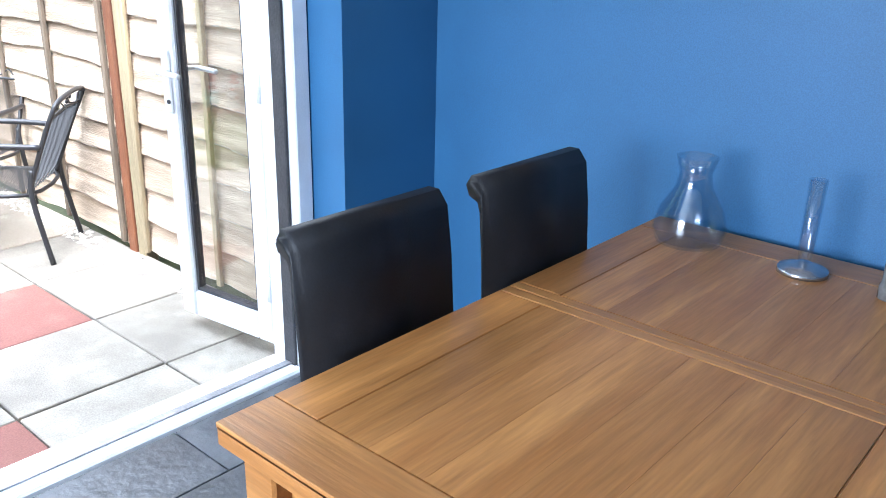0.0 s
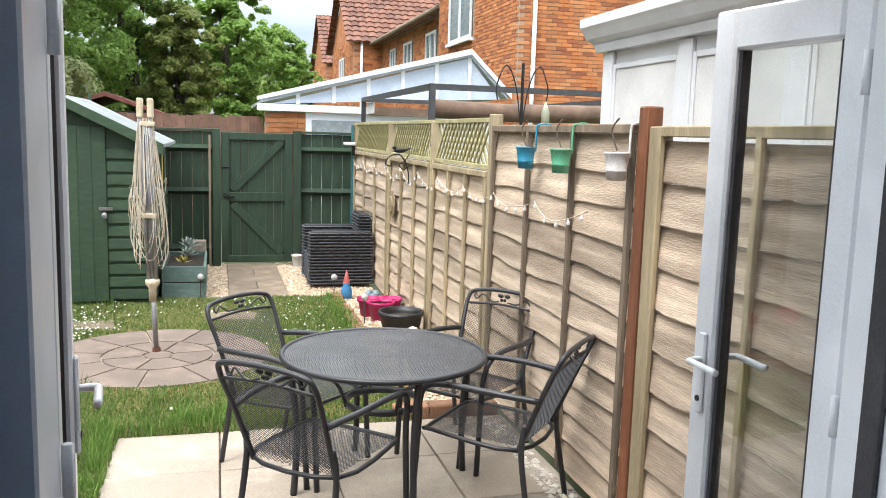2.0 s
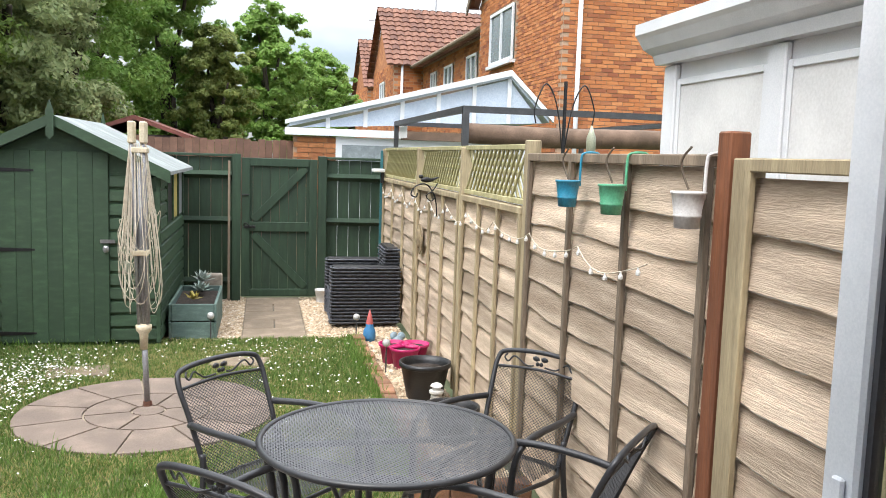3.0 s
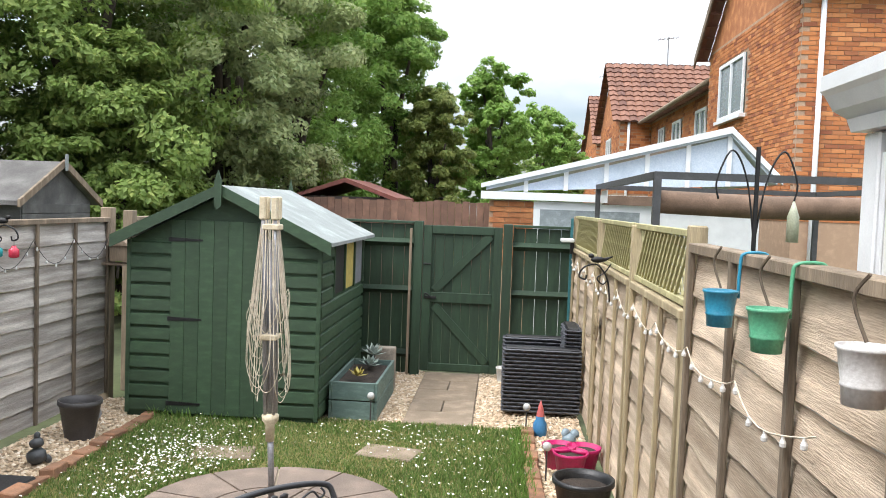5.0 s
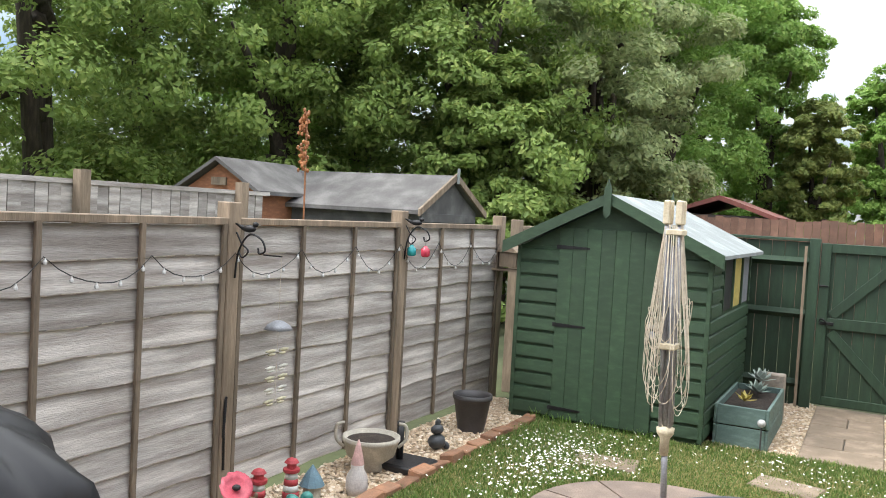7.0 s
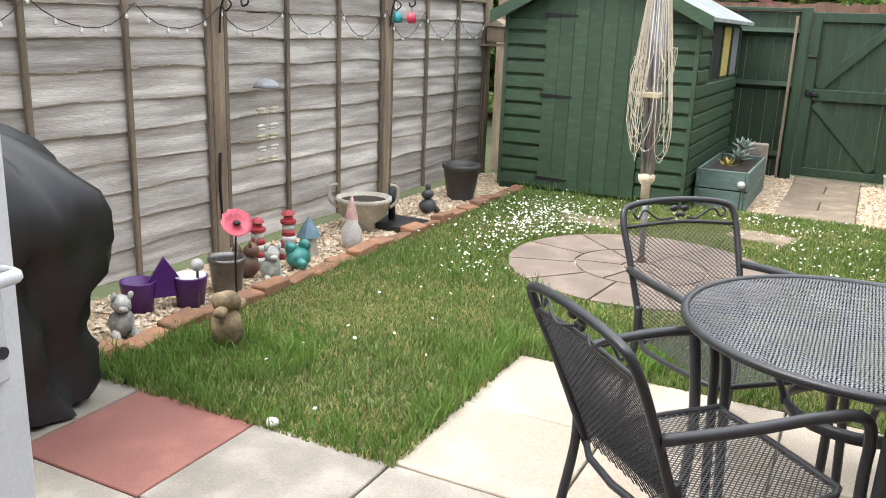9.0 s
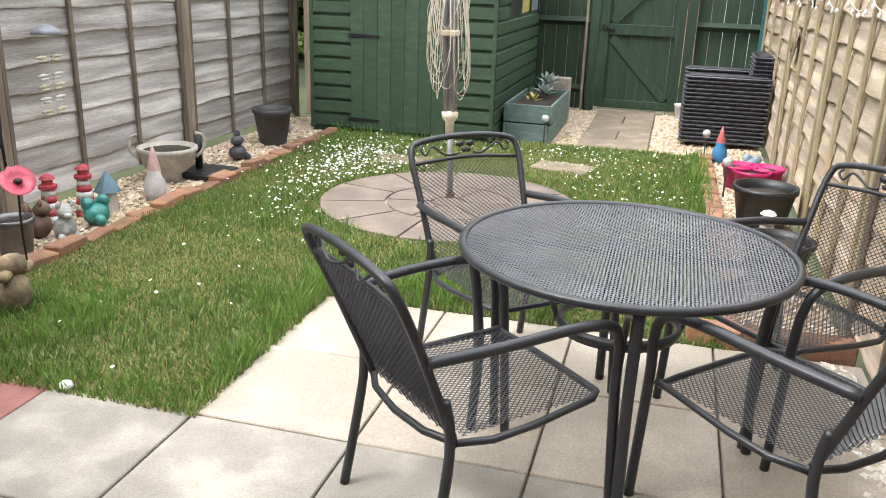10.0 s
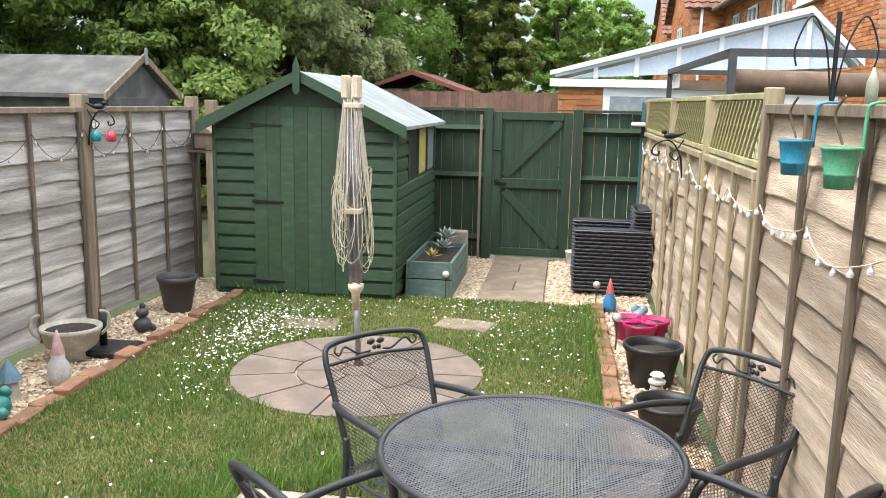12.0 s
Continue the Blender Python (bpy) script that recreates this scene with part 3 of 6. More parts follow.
# ---- green back fence and gate ----
def green_fence(x0, x1):
    th = thing("back_fence", (x0 + x1) / 2, 9.57, 0, "dark green painted board fence at the garden end", "fence", "green fence")
    L = x1 - x0
    n = round(L / 0.125)
    me = mesh_of(boxed(-L / n / 2 + 0.002, 0, -0.05, L / n / 2 - 0.002, 0.02, 1.64, bevel=0.003), M_GATE, "board")
    for k in range(n):
        piece("board", me, th, pose(-L / 2 + (k + 0.5) * L / n, rnd.uniform(0, 0.004), 0))
    for z in (0.22, 0.92, 1.44):
        bm = bmesh.new()
        A = [(-0.065, z), (-0.001, z - 0.045), (-0.001, z + 0.045)]
        va = [bm.verts.new((-L / 2, p, q)) for p, q in A]
        vb = [bm.verts.new((L / 2, p, q)) for p, q in A]
        bm.faces.new(va); bm.faces.new(vb[::-1])
        for k in range(3):
            bm.faces.new((va[k], va[(k + 1) % 3], vb[(k + 1) % 3], vb[k]))
        bmesh.ops.recalc_face_normals(bm, faces=bm.faces)
        part("rail", bm, M_GATE, th)
    part("cap_rail", boxed(-L / 2, -0.04, 1.645, L / 2, 0.04, 1.675, bevel=0.004), M_GATE, th)


green_fence(-2.0, 0.60)
green_fence(1.66, 2.31)
for x in (0.635, 1.605):
    tagged(part("gate_post", boxed(x - 0.05, 9.48, -0.06, x + 0.05, 9.58, 1.68, bevel=0.005), M_GATE), "dark green gate post", "gate post", "gate posts")
gate = thing("garden_gate", 1.12, 9.53, 0, "dark green wooden ledged and braced garden gate", "gate")
me = mesh_of(boxed(-0.049, 0, 0.04, 0.049, 0.018, 1.635, bevel=0.003), M_GATE, "board")
for k in range(8):
    piece("board", me, gate, pose(-0.35 + k * 0.10, 0, 0))
for a in ((-0.428, 0.05, -0.335, 1.64), (0.335, 0.05, 0.428, 1.64), (-0.334, 0.05, 0.334, 0.13), (-0.334, 0.80, 0.334, 0.91), (-0.334, 1.55, 0.334, 1.64)):
    part("rail", boxed(a[0], -0.03, a[1], a[2], -0.001, a[3], bevel=0.004), M_GATE, gate)
for z0, z1 in ((0.90, 1.57), (0.80, 0.12)):
    bm = boxed(-0.425, -0.026, -0.045, 0.425, -0.0015, 0.045, bevel=0.003)
    a = math.atan2(z1 - z0, 0.65)
    bmesh.ops.transform(bm, matrix=Matrix.Translation((0, 0, (z0 + z1) / 2)) @ Matrix.Rotation(-a, 4, "Y"), verts=bm.verts)
    part("brace", bm, M_GATE, gate)
lt = part("latch", boxed(-0.40, -0.045, 0.84, -0.27, -0.031, 0.87, bevel=0.003), M_IRON, gate, "black iron latch")
part("latch_handle", tube(bmesh.new(), bent((-0.40, -0.046, 0.87), (-0.38, -0.07, 0.90), (-0.33, -0.06, 0.86)), 0.008), M_IRON, lt)
part("bolt", rod(bmesh.new(), (-0.42, -0.04, 1.22), (-0.34, -0.04, 1.22), 0.008), M_IRON, gate, "black iron bolt")

# ---- garden shed ----
SX0, SX1, SY0, SY1, EV, AX, AZ = -1.56, 0.07, 7.22, 9.30, 1.50, -0.765, 1.93
shed = thing("garden_shed", 0, 0, 0, "dark green wooden garden shed with pitched felt roof", "shed")
core = prism(bmesh.new(), [(SX0 + 0.03, 0.0), (SX1 - 0.03, 0.0), (SX1 - 0.03, EV), (AX, AZ - 0.03), (SX0 + 0.03, EV)], SY0 + 0.03, SY1)
part("body", core, M_SHED, shed)
def lap(L, h=0.118):
    bm = bmesh.new()
    A = [(0, 0), (-0.031, 0.0), (-0.026, h * 0.72), (-0.008, h * 0.8), (-0.008, h), (0, h)]
    va = [bm.verts.new((0, p, q)) for p, q in A]
    vb = [bm.verts.new((L, p, q)) for p, q in A]
    bm.faces.new(va); bm.faces.new(vb[::-1])
    for k in range(6):
        bm.faces.new((va[k], va[(k + 1) % 6], vb[(k + 1) % 6], vb[k]))
    bmesh.ops.recalc_face_normals(bm, faces=bm.faces)
    return mesh_of(bm, M_SHED, "board")
DX0, DX1 = -1.19, -0.34
fw = part("front_wall", boxed(SX0, SY0 + 0.021, 0.0, SX1, SY0 + 0.03, EV), M_SHED, shed)
ml, mr, mg = lap(DX0 - SX0 - 0.022), lap(SX1 - DX1 - 0.022), lap(SY1 - SY0 - 0.02)
for k in range(12):
    piece("board", ml, fw, pose(SX0 + 0.02, SY0 + 0.02, 0.06 + k * 0.12))
    piece("board", mr, fw, pose(DX1 + 0.002, SY0 + 0.02, 0.06 + k * 0.12))
sw = part("side_wall", boxed(SX1 - 0.03, SY0 + 0.031, 0.0, SX1 - 0.021, SY1, EV - 0.02), M_SHED, shed)
for k in range(8):
    piece("board", mg, sw, pose(SX1 - 0.02, SY0 + 0.01, 0.06 + k * 0.12, 0, 0, 90))
for y0, y1 in ((SY0 + 0.01, 7.70), (9.28, SY1)):
    m2 = lap(y1 - y0)
    for k in range(8, 12):
        piece("board", m2, sw, pose(SX1 - 0.02, y0, 0.06 + k * 0.12, 0, 0, 90))
for x0 in (SX0 - 0.012, SX1 - 0.032):
    part("corner_trim", boxed(x0, SY0 - 0.012, 0.03, x0 + 0.036, SY0 - 0.001, EV - 0.01, bevel=0.003), M_SHED, shed)
gb = prism(bmesh.new(), [(SX0 + 0.05, EV), (SX1 - 0.05, EV), (AX, AZ - 0.05)], SY0 + 0.008, SY0 + 0.02)
part("gable", gb, M_SHED, shed)
sd = part("door", boxed(DX0, SY0 - 0.010, 0.05, DX1, SY0 + 0.02, 1.66), M_SHED, shed)
me = mesh_of(boxed(-0.0602, -0.014, 0.045, 0.0602, 0, 1.665, bevel=0.0025), M_SHED, "board")
for k in range(7):
    piece("board", me, sd, pose(DX0 + 0.061 + k * 0.1213, SY0 - 0.0105, 0))
for z in (0.13, 0.84, 1.50):
    bm = bmesh.new()
    vs = [bm.verts.new(p) for p in ((DX0 - 0.02, SY0 - 0.030, z - 0.018), (DX0 + 0.27, SY0 - 0.030, z - 0.008), (DX0 + 0.27, SY0 - 0.030, z + 0.008), (DX0 - 0.02, SY0 - 0.030, z + 0.018))]
    f = bm.faces.new(vs)
    ex = bmesh.ops.extrude_face_region(bm, geom=[f])
    bmesh.ops.translate(bm, verts=[v for v in ex["geom"] if isinstance(v, bmesh.types.BMVert)], vec=(0, 0.005, 0))
    bmesh.ops.recalc_face_normals(bm, faces=bm.faces)
    part("hinge", bm, M_IRON, sd, "black iron strap hinge")
hb = boxed(DX1 - 0.07, SY0 - 0.036, 0.90, DX1 + 0.05, SY0 - 0.026, 0.93)
pk = part("padlock", ball(hb, DX1 - 0.02, SY0 - 0.05, 0.85, 0.028, 0.014, 0.032), flat("padlock steel", (0.4, 0.4, 0.42), 0.3, 0.8), sd, "steel padlock and hasp")
# roof
for s, ex in ((-1, SX0 - 0.11), (1, SX1 + 0.10)):
    zz = EV + 0.02
    bm = prism(bmesh.new(), [(AX, AZ + 0.03), (AX, AZ), (ex, zz - 0.03), (ex, zz)], SY0 - 0.10, SY1 + 0.10)
    part("roof", bm, M_FELT, shed, "pale grey felt roof")
    bm = prism(bmesh.new(), [(AX, AZ + 0.036), (AX, AZ - 0.05), (ex, zz - 0.10), (ex, zz + 0.004)], SY0 - 0.125, SY0 - 0.102)
    part("bargeboard", bm, M_SHED, shed)
fn = prism(bmesh.new(), [(AX - 0.03, AZ - 0.14), (AX, AZ - 0.17), (AX + 0.03, AZ - 0.14), (AX + 0.03, AZ + 0.06), (AX, AZ + 0.15), (AX - 0.03, AZ + 0.06)], SY0 - 0.145, SY0 - 0.127)
part("finial", fn, M_SHED, shed)
fn2 = prism(bmesh.new(), [(AX - 0.03, AZ + 0.0), (AX + 0.03, AZ + 0.0), (AX, AZ + 0.15)], SY1 + 0.101, SY1 + 0.12)
part("finial", fn2, M_SHED, shed)
wn_ = part("window", boxed(SX1 - 0.025, 7.72, 1.02, SX1 - 0.012, 9.26, 1.47), M_SHED, shed)
for y in (7.72, 8.22, 8.73, 9.22):
    part("window_frame", boxed(SX1 - 0.011, y, 1.02, SX1 + 0.012, y + 0.04, 1.47), M_SHED, wn_)
for y, c in ((7.765, flat("dark shed inside", (0.02, 0.02, 0.02))), (8.265, flat("yellow shed item", (0.55, 0.45, 0.13))), (8.775, flat("grey shed item", (0.24, 0.25, 0.27)))):
    part("pane", boxed(SX1 - 0.011, y, 1.03, SX1 - 0.004, y + 0.45, 1.46), c, wn_)


# ---- mesh garden furniture ----
def lattice(bm, inside, w, h, pitch, r, place):
    """Crossed wires over the area where inside(u, v) holds; place(u, v) gives the point."""
    n = int((w + h) / pitch) + 2
    for d in (-1, 1):
        for k in range(-n, n):
            c = k * pitch * 1.414
            pts = []
            steps = int(max(w, h) / 0.05) + 1
            run = []
            for q in range(steps * 4 + 1):
                u = -w / 2 + w * q / (steps * 4)
                v = d * u * 0.8 + c
                if inside(u, v):
                    run.append((u, v))
                elif run:
                    pts.append(run); run = []
            if run:
                pts.append(run)
            for run in pts:
                if len(run) > 1:
                    sel = run[::4] + ([run[-1]] if (len(run) - 1) % 4 else [])
                    P = [Vector(place(u, v)) for u, v in sel]
                    ribbon(bm, P, r)


def ribbon(bm, P, r):
    prev = None
    for k, p in enumerate(P):
        t = (P[min(k + 1, len(P) - 1)] - P[max(k - 1, 0)]).normalized()
        up = Vector((0, 0, 1)) if abs(t.z) < 0.5 else Vector((0, 1, 0))
        s = t.cross(up).normalized()
        ring = [bm.verts.new(p + s * r), bm.verts.new(p - s * r), bm.verts.new(p - s.cross(t) * r)]
        if prev:
            for q in range(3):
                bm.faces.new((prev[q], prev[(q + 1) % 3], ring[(q + 1) % 3], ring[q]))
        prev = ring


def garden_table(x, y, H, R):
    th = thing("garden_table", x, y, 0, "round dark grey steel mesh garden table", "table")
    rim = [(R * math.cos(2 * math.pi * k / 48), R * math.sin(2 * math.pi * k / 48), H) for k in range(48)]
    part("rim", tube(bmesh.new(), rim, 0.013, 8, True), M_METAL, th, smooth=True)
    bm = bmesh.new()
    lattice(bm, lambda u, v: u * u + v * v < R * R, 2 * R, 2 * R, 0.0108, 0.0023, lambda u, v: (u, v, H + 0.004))
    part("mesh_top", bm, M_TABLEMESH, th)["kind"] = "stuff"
    part("cross_bar", boxed(-R + 0.01, -0.012, H - 0.022, R - 0.01, 0.012, H - 0.004), M_METAL, th)
    for k in range(4):
        a = radians(8) + k * math.pi / 2
        c, s = math.cos(a), math.sin(a)
        pts = bent((c * R * 0.95, s * R * 0.95, H - 0.012), (c * R * 0.90, s * R * 0.90, H * 0.72), (c * R * 0.87, s * R * 0.87, H * 0.40), (c * R * 0.90, s * R * 0.90, 0.0))
        leg = part("leg", tube(bmesh.new(), pts, 0.0165, 8), M_METAL, th, smooth=True)
        pts = bent((c * R * 0.92, s * R * 0.92, H - 0.03), (c * R * 0.70, s * R * 0.70, H - 0.075), (c * R * 0.50, s * R * 0.50, H - 0.12), (c * R * 0.41, s * R * 0.41, H - 0.20), (c * R * 0.385, s * R * 0.385, H - 0.245))
        part("brace", tube(bmesh.new(), pts, 0.0095, 8), M_METAL, leg, smooth=True)
    ring = [(0.18 * math.cos(2 * math.pi * k / 32), 0.18 * math.sin(2 * math.pi * k / 32), H - 0.235) for k in range(32)]
    part("ring", tube(bmesh.new(), ring, 0.008, 6, True, 2.4), M_METAL, th, smooth=True)


def garden_chair():
    """Faces +x; the origin is under the middle of the seat."""
    th = thing("garden_chair", 0, 0, 0, "dark grey steel mesh garden armchair with scrolled back", "chair", "chairs round the garden table")
    W, S, T = 0.235, 0.37, 0.81
    bx = lambda z: -0.21 - 0.20 * max(0, (z - S)) / (T - S)
    sf = bent((0.23, -W + 0.03, S), (0.235, 0, S), (0.23, W - 0.03, S), (0.19, W, S + 0.004), (-0.21, W - 0.02, S - 0.02), (-0.21, -W + 0.02, S - 0.02), (0.19, -W, S + 0.004), steps=4)
    part("seat_frame", tube(bmesh.new(), sf, 0.010, 6, True), M_METAL, th, smooth=True)
    bm = bmesh.new()
    lattice(bm, lambda u, v: abs(u) < 0.215 and abs(v) < W - 0.005, 0.44, 0.48, 0.0105, 0.0018, lambda u, v: (u + 0.008, v, S + 0.006 - 0.02 * max(0, -u - 0.05)))
    part("seat", bm, M_METAL, th)["kind"] = "stuff"
    bf = bent((bx(S - 0.03), -W + 0.03, S - 0.03), (bx(0.6), -W + 0.012, 0.6), (bx(0.75), -W + 0.005, 0.75), (bx(0.797), -W + 0.05, 0.795), (bx(T), 0, T), (bx(0.797), W - 0.05, 0.795), (bx(0.75), W - 0.005, 0.75), (bx(0.6), W - 0.012, 0.6), (bx(S - 0.03), W - 0.03, S - 0.03), steps=5)
    part("back_frame", tube(bmesh.new(), bf, 0.012, 8), M_METAL, th, smooth=True)
    bm = bmesh.new()
    lattice(bm, lambda u, v: abs(u) < W - 0.012 and S - 0.02 < v + 0.58 < 0.725 + 0.01 * math.cos(u * 9), 0.44, 0.44, 0.0105, 0.0018, lambda u, v: (bx(v + 0.58) - 0.002, u, v + 0.58))
    part("backrest", bm, M_METAL, th)["kind"] = "stuff"
    part("back_rail", tube(bmesh.new(), bent((bx(0.725), -W + 0.01, 0.722), (bx(0.735), 0, 0.736), (bx(0.725), W - 0.01, 0.722)), 0.007, 6), M_METAL, th, smooth=True)
    for s in (-1, 1):
        sc = bent((bx(0.742), s * 0.03, 0.75), (bx(0.782), s * 0.08, 0.742), (bx(0.772), s * 0.14, 0.777), (bx(0.75), s * 0.17, 0.75), (bx(0.75), s * 0.19, 0.767), (bx(0.772), s * 0.18, 0.784))
        part("scroll", tube(bmesh.new(), sc, 0.0045, 6), M_METAL, th, smooth=True)
        leaf = bmesh.new()
        ball(leaf, bx(0.777) + 0.004, s * 0.022, 0.782, 0.008, 0.022, 0.014, 1)
        ball(leaf, bx(0.76) + 0.004, s * 0.010, 0.76, 0.009, 0.011, 0.012, 1)
        part("leaf", leaf, M_METAL, th, smooth=True)
        arm = bent((bx(0.58), s * (W - 0.005), 0.585), (-0.12, s * (W + 0.03), 0.60), (0.08, s * (W + 0.035), 0.605), (0.20, s * (W + 0.03), 0.585), (0.245, s * (W + 0.02), 0.52), (0.255, s * (W + 0.01), 0.38), (0.28, s * (W + 0.01), 0.0), steps=5)
        part("arm", tube(bmesh.new(), arm, 0.0145, 8), M_METAL, th, smooth=True)
        part("leg", tube(bmesh.new(), bent((bx(0.45), s * (W - 0.02), 0.47), (-0.235, s * (W - 0.01), 0.33), (-0.29, s * W, 0.0)), 0.0135, 8), M_METAL, th, smooth=True)
    return th


garden_table(1.41, 2.77, 0.645, 0.48)
ch = garden_chair()
ch.matrix_world = pose(1.08, 2.35, 0, 0, 0, 47)
copy_thing(ch, pose(1.87, 2.49, 0, 0, 0, 138))
copy_thing(ch, pose(1.03, 3.13, 0, 0, 0, -46))
copy_thing(ch, pose(1.93, 3.12, 0, 0, 0, -138))

# ---- lawn, gravel and daisies ----
rs = np.random.RandomState(3)


def circle_d(x, y):
    return np.hypot(x - 0.22, y - 5.27)


def on_lawn(x, y):
    return (((x > -1.34) & (x < 0.12) & (y > 2.48)) | ((x >= 0.12) & (x < 1.82) & (y > 3.6))) & (y < 7.40) & (circle_d(x, y) > 0.80)


def dry(x, y):
    """Broad dry and lush patches, 0 to 1."""
    return 0.5 + 0.17 * np.sin(2.3 * x + 1.1 * y) + 0.17 * np.sin(3.1 * y - 1.7 * x + 1.0) + 0.16 * np.sin(7.3 * x + 4 * np.sin(2.1 * y)) * np.sin(8.9 * y + 3 * np.sin(2.7 * x)) + 0.12 * np.sin(17 * x + 9 * y) * np.sin(13 * y - 11 * x)


def blades(n, hmin, hmax, seed, keep=None):
    r = np.random.RandomState(seed)
    x, y = r.uniform(-1.36, 1.84, n), r.uniform(2.46, 7.42, n)
    ok = on_lawn(x, y)
    if keep is not None:
        ok &= keep(x, y, r)
    x, y = x[ok], y[ok]
    k = len(x)
    h = r.uniform(hmin, hmax, k) * (1.35 - 1.0 * dry(x, y))
    a, lean = r.uniform(0, 6.28, k), r.uniform(0.15, 0.7, k) * h
    w = r.uniform(0.0022, 0.0042, k)
    cx, sx = np.cos(a), np.sin(a)
    b = r.uniform(0, 6.28, k)
    lx, ly = np.cos(b) * lean, np.sin(b) * lean
    P = np.stack([np.stack([x - cx * w, y - sx * w, 0 * x], 1), np.stack([x + cx * w, y + sx * w, 0 * x], 1),
                  np.stack([x + cx * w * .8 + lx * .35, y + sx * w * .8 + ly * .35, h * .6], 1), np.stack([x - cx * w * .8 + lx * .35, y - sx * w * .8 + ly * .35, h * .6], 1),
                  np.stack([x + lx, y + ly, h], 1)], 1).reshape(-1, 3)
    i = np.arange(k)[:, None] * 5
    return P, i, k


def grass(name, n, h0, h1, seed, material, keep=None):
    P, i, k = blades(n, h0, h1, seed, keep)
    me = bpy.data.meshes.new(name)
    faces = (i + np.array([0, 1, 2, 3])).tolist() + (i + np.array([3, 2, 4])).tolist()
    me.from_pydata(P.tolist(), [], faces)
    me.materials.append(material)
    tagged(new(name, me), "uneven green lawn grass blades", "grass", kind="stuff")


M_DRYGRASS = island_mat("dry grass blades", [(0.34, 0.30, 0.12), (0.44, 0.37, 0.17), (0.26, 0.29, 0.10)], 0.6, 0.3)
M_LUSH = island_mat("lush grass blades", [(0.09, 0.17, 0.028), (0.14, 0.25, 0.05), (0.19, 0.29, 0.07)], 0.55, 0.35)
grass("grass", 150000, 0.018, 0.046, 1, M_GRASS)
grass("dry_grass", 120000, 0.018, 0.04, 2, M_DRYGRASS, lambda x, y, r: r.uniform(0, 1, len(x)) < np.clip((dry(x, y) - 0.38) * 2.8, 0.10, 1))
grass("long_grass", 60000, 0.05, 0.115, 4, M_LUSH, lambda x, y, r: ((x > 1.66) | (np.hypot(x + 0.95, y - 3.0) < 0.38) | ((y < 2.62) & (x < 0.1)) | ((y > 7.15) & (x < -0.3)) | ((np.abs(x - 0.1) < 0.1) & (y < 3.6)) | ((dry(x, y) < 0.24) & (y < 4.6))) & (r.uniform(0, 1, len(x)) < 0.75))


def daisies(n):
    V, F = [], []
    r = rs
    for _ in range(n * 4):
        if len(F) > n * 1:
            break
        c = [(-0.72, 6.1, 0.42, 0.75), (-0.6, 5.3, 0.35, 0.7), (1.3, 6.1, 0.5, 0.9), (0.9, 6.9, 0.6, 0.3), (-0.3, 6.8, 0.8, 0.35), (-0.2, 3.5, 0.8, 0.8)][r.choice(6, p=[.50, .17, .14, .1, .07, .02])]
        x, y = c[0] + r.normal() * c[2] * 0.6, c[1] + r.normal() * c[3] * 0.6
        if not on_lawn(np.array([x]), np.array([y]))[0]:
            continue
        s, z, b = r.uniform(0.005, 0.009), r.uniform(0.035, 0.06), len(V)
        tx, ty = r.normal() * 0.35, r.normal() * 0.35
        for q in range(7):
            a = q * 6.283 / 7
            V.append((x + s * math.cos(a), y + s * math.sin(a), z + s * (tx * math.cos(a) + ty * math.sin(a))))
        F.append(list(range(b, b + 7)))
    me = bpy.data.meshes.new("daisies")
    me.from_pydata(V, [], F)
    me.materials.append(M_DAISY)
    tagged(new("daisies", me), "small white daisies in the lawn", "flowers", kind="stuff")


daisies(1250)


def pebbles(name, areas, n, s0, s1, material, label, seed):
    r = np.random.RandomState(seed)
    base = np.array([(1, 0, 0), (0, 1, 0), (-1, 0, 0), (0, -1, 0), (0, 0, 1), (0.7, 0.7, -0.4), (-0.7, 0.6, -0.4), (0, -0.9, -0.4)], float)
    fc = np.array([(0, 1, 4), (1, 2, 4), (2, 3, 4), (3, 0, 4), (0, 5, 1), (1, 6, 2), (2, 7, 3), (3, 7, 0)])
    ar = np.array([(b - a) * (d - c) for a, c, b, d in areas])
    V, F = [], []
    pick = r.choice(len(areas), n, p=ar / ar.sum())
    for k in range(n):
        a, c, b, d = areas[pick[k]]
        s = r.uniform(s0, s1, 3) * (1, 1, 0.6)
        t = r.uniform(0, 6.28)
        p = base * s * r.uniform(0.75, 1.2, (8, 1))
        rot = np.array([[math.cos(t), -math.sin(t), 0], [math.sin(t), math.cos(t), 0], [0, 0, 1]])
        V.append(p @ rot.T + (r.uniform(a, b), r.uniform(c, d), r.uniform(-0.012, 0.004)))
        F.append(fc + 8 * k)
    cloud(name, np.concatenate(V), np.concatenate(F), material, label, "gravel")


pebbles("gravel", [(-1.99, 2.5, -1.38, 7.8), (1.83, 3.68, 2.27, 7.36), (0.10, 7.38, 0.74, 9.7), (1.36, 7.38, 2.27, 9.7)], 15000, 0.009, 0.022, M_PEBBLE, "loose tan and cream gravel", 7)
pebbles("chippings", [(2.16, 0.65, 2.27, 3.6)], 900, 0.010, 0.026, M_WHITEPEB, "pale stone chippings along the fence", 8)

# ---- stone circle, path and stepping stones ----
circ = tagged(part("stone_circle", lathe(bmesh.new(), [(0.81, -0.05), (0.81, -0.004), (0.80, 0.0), (0.0, 0.001)], n=48), M_MORTAR), "round patio of brown stones with pale joints", "paving", kind="structure")
circ.matrix_world = pose(0.22, 5.27, 0.006)


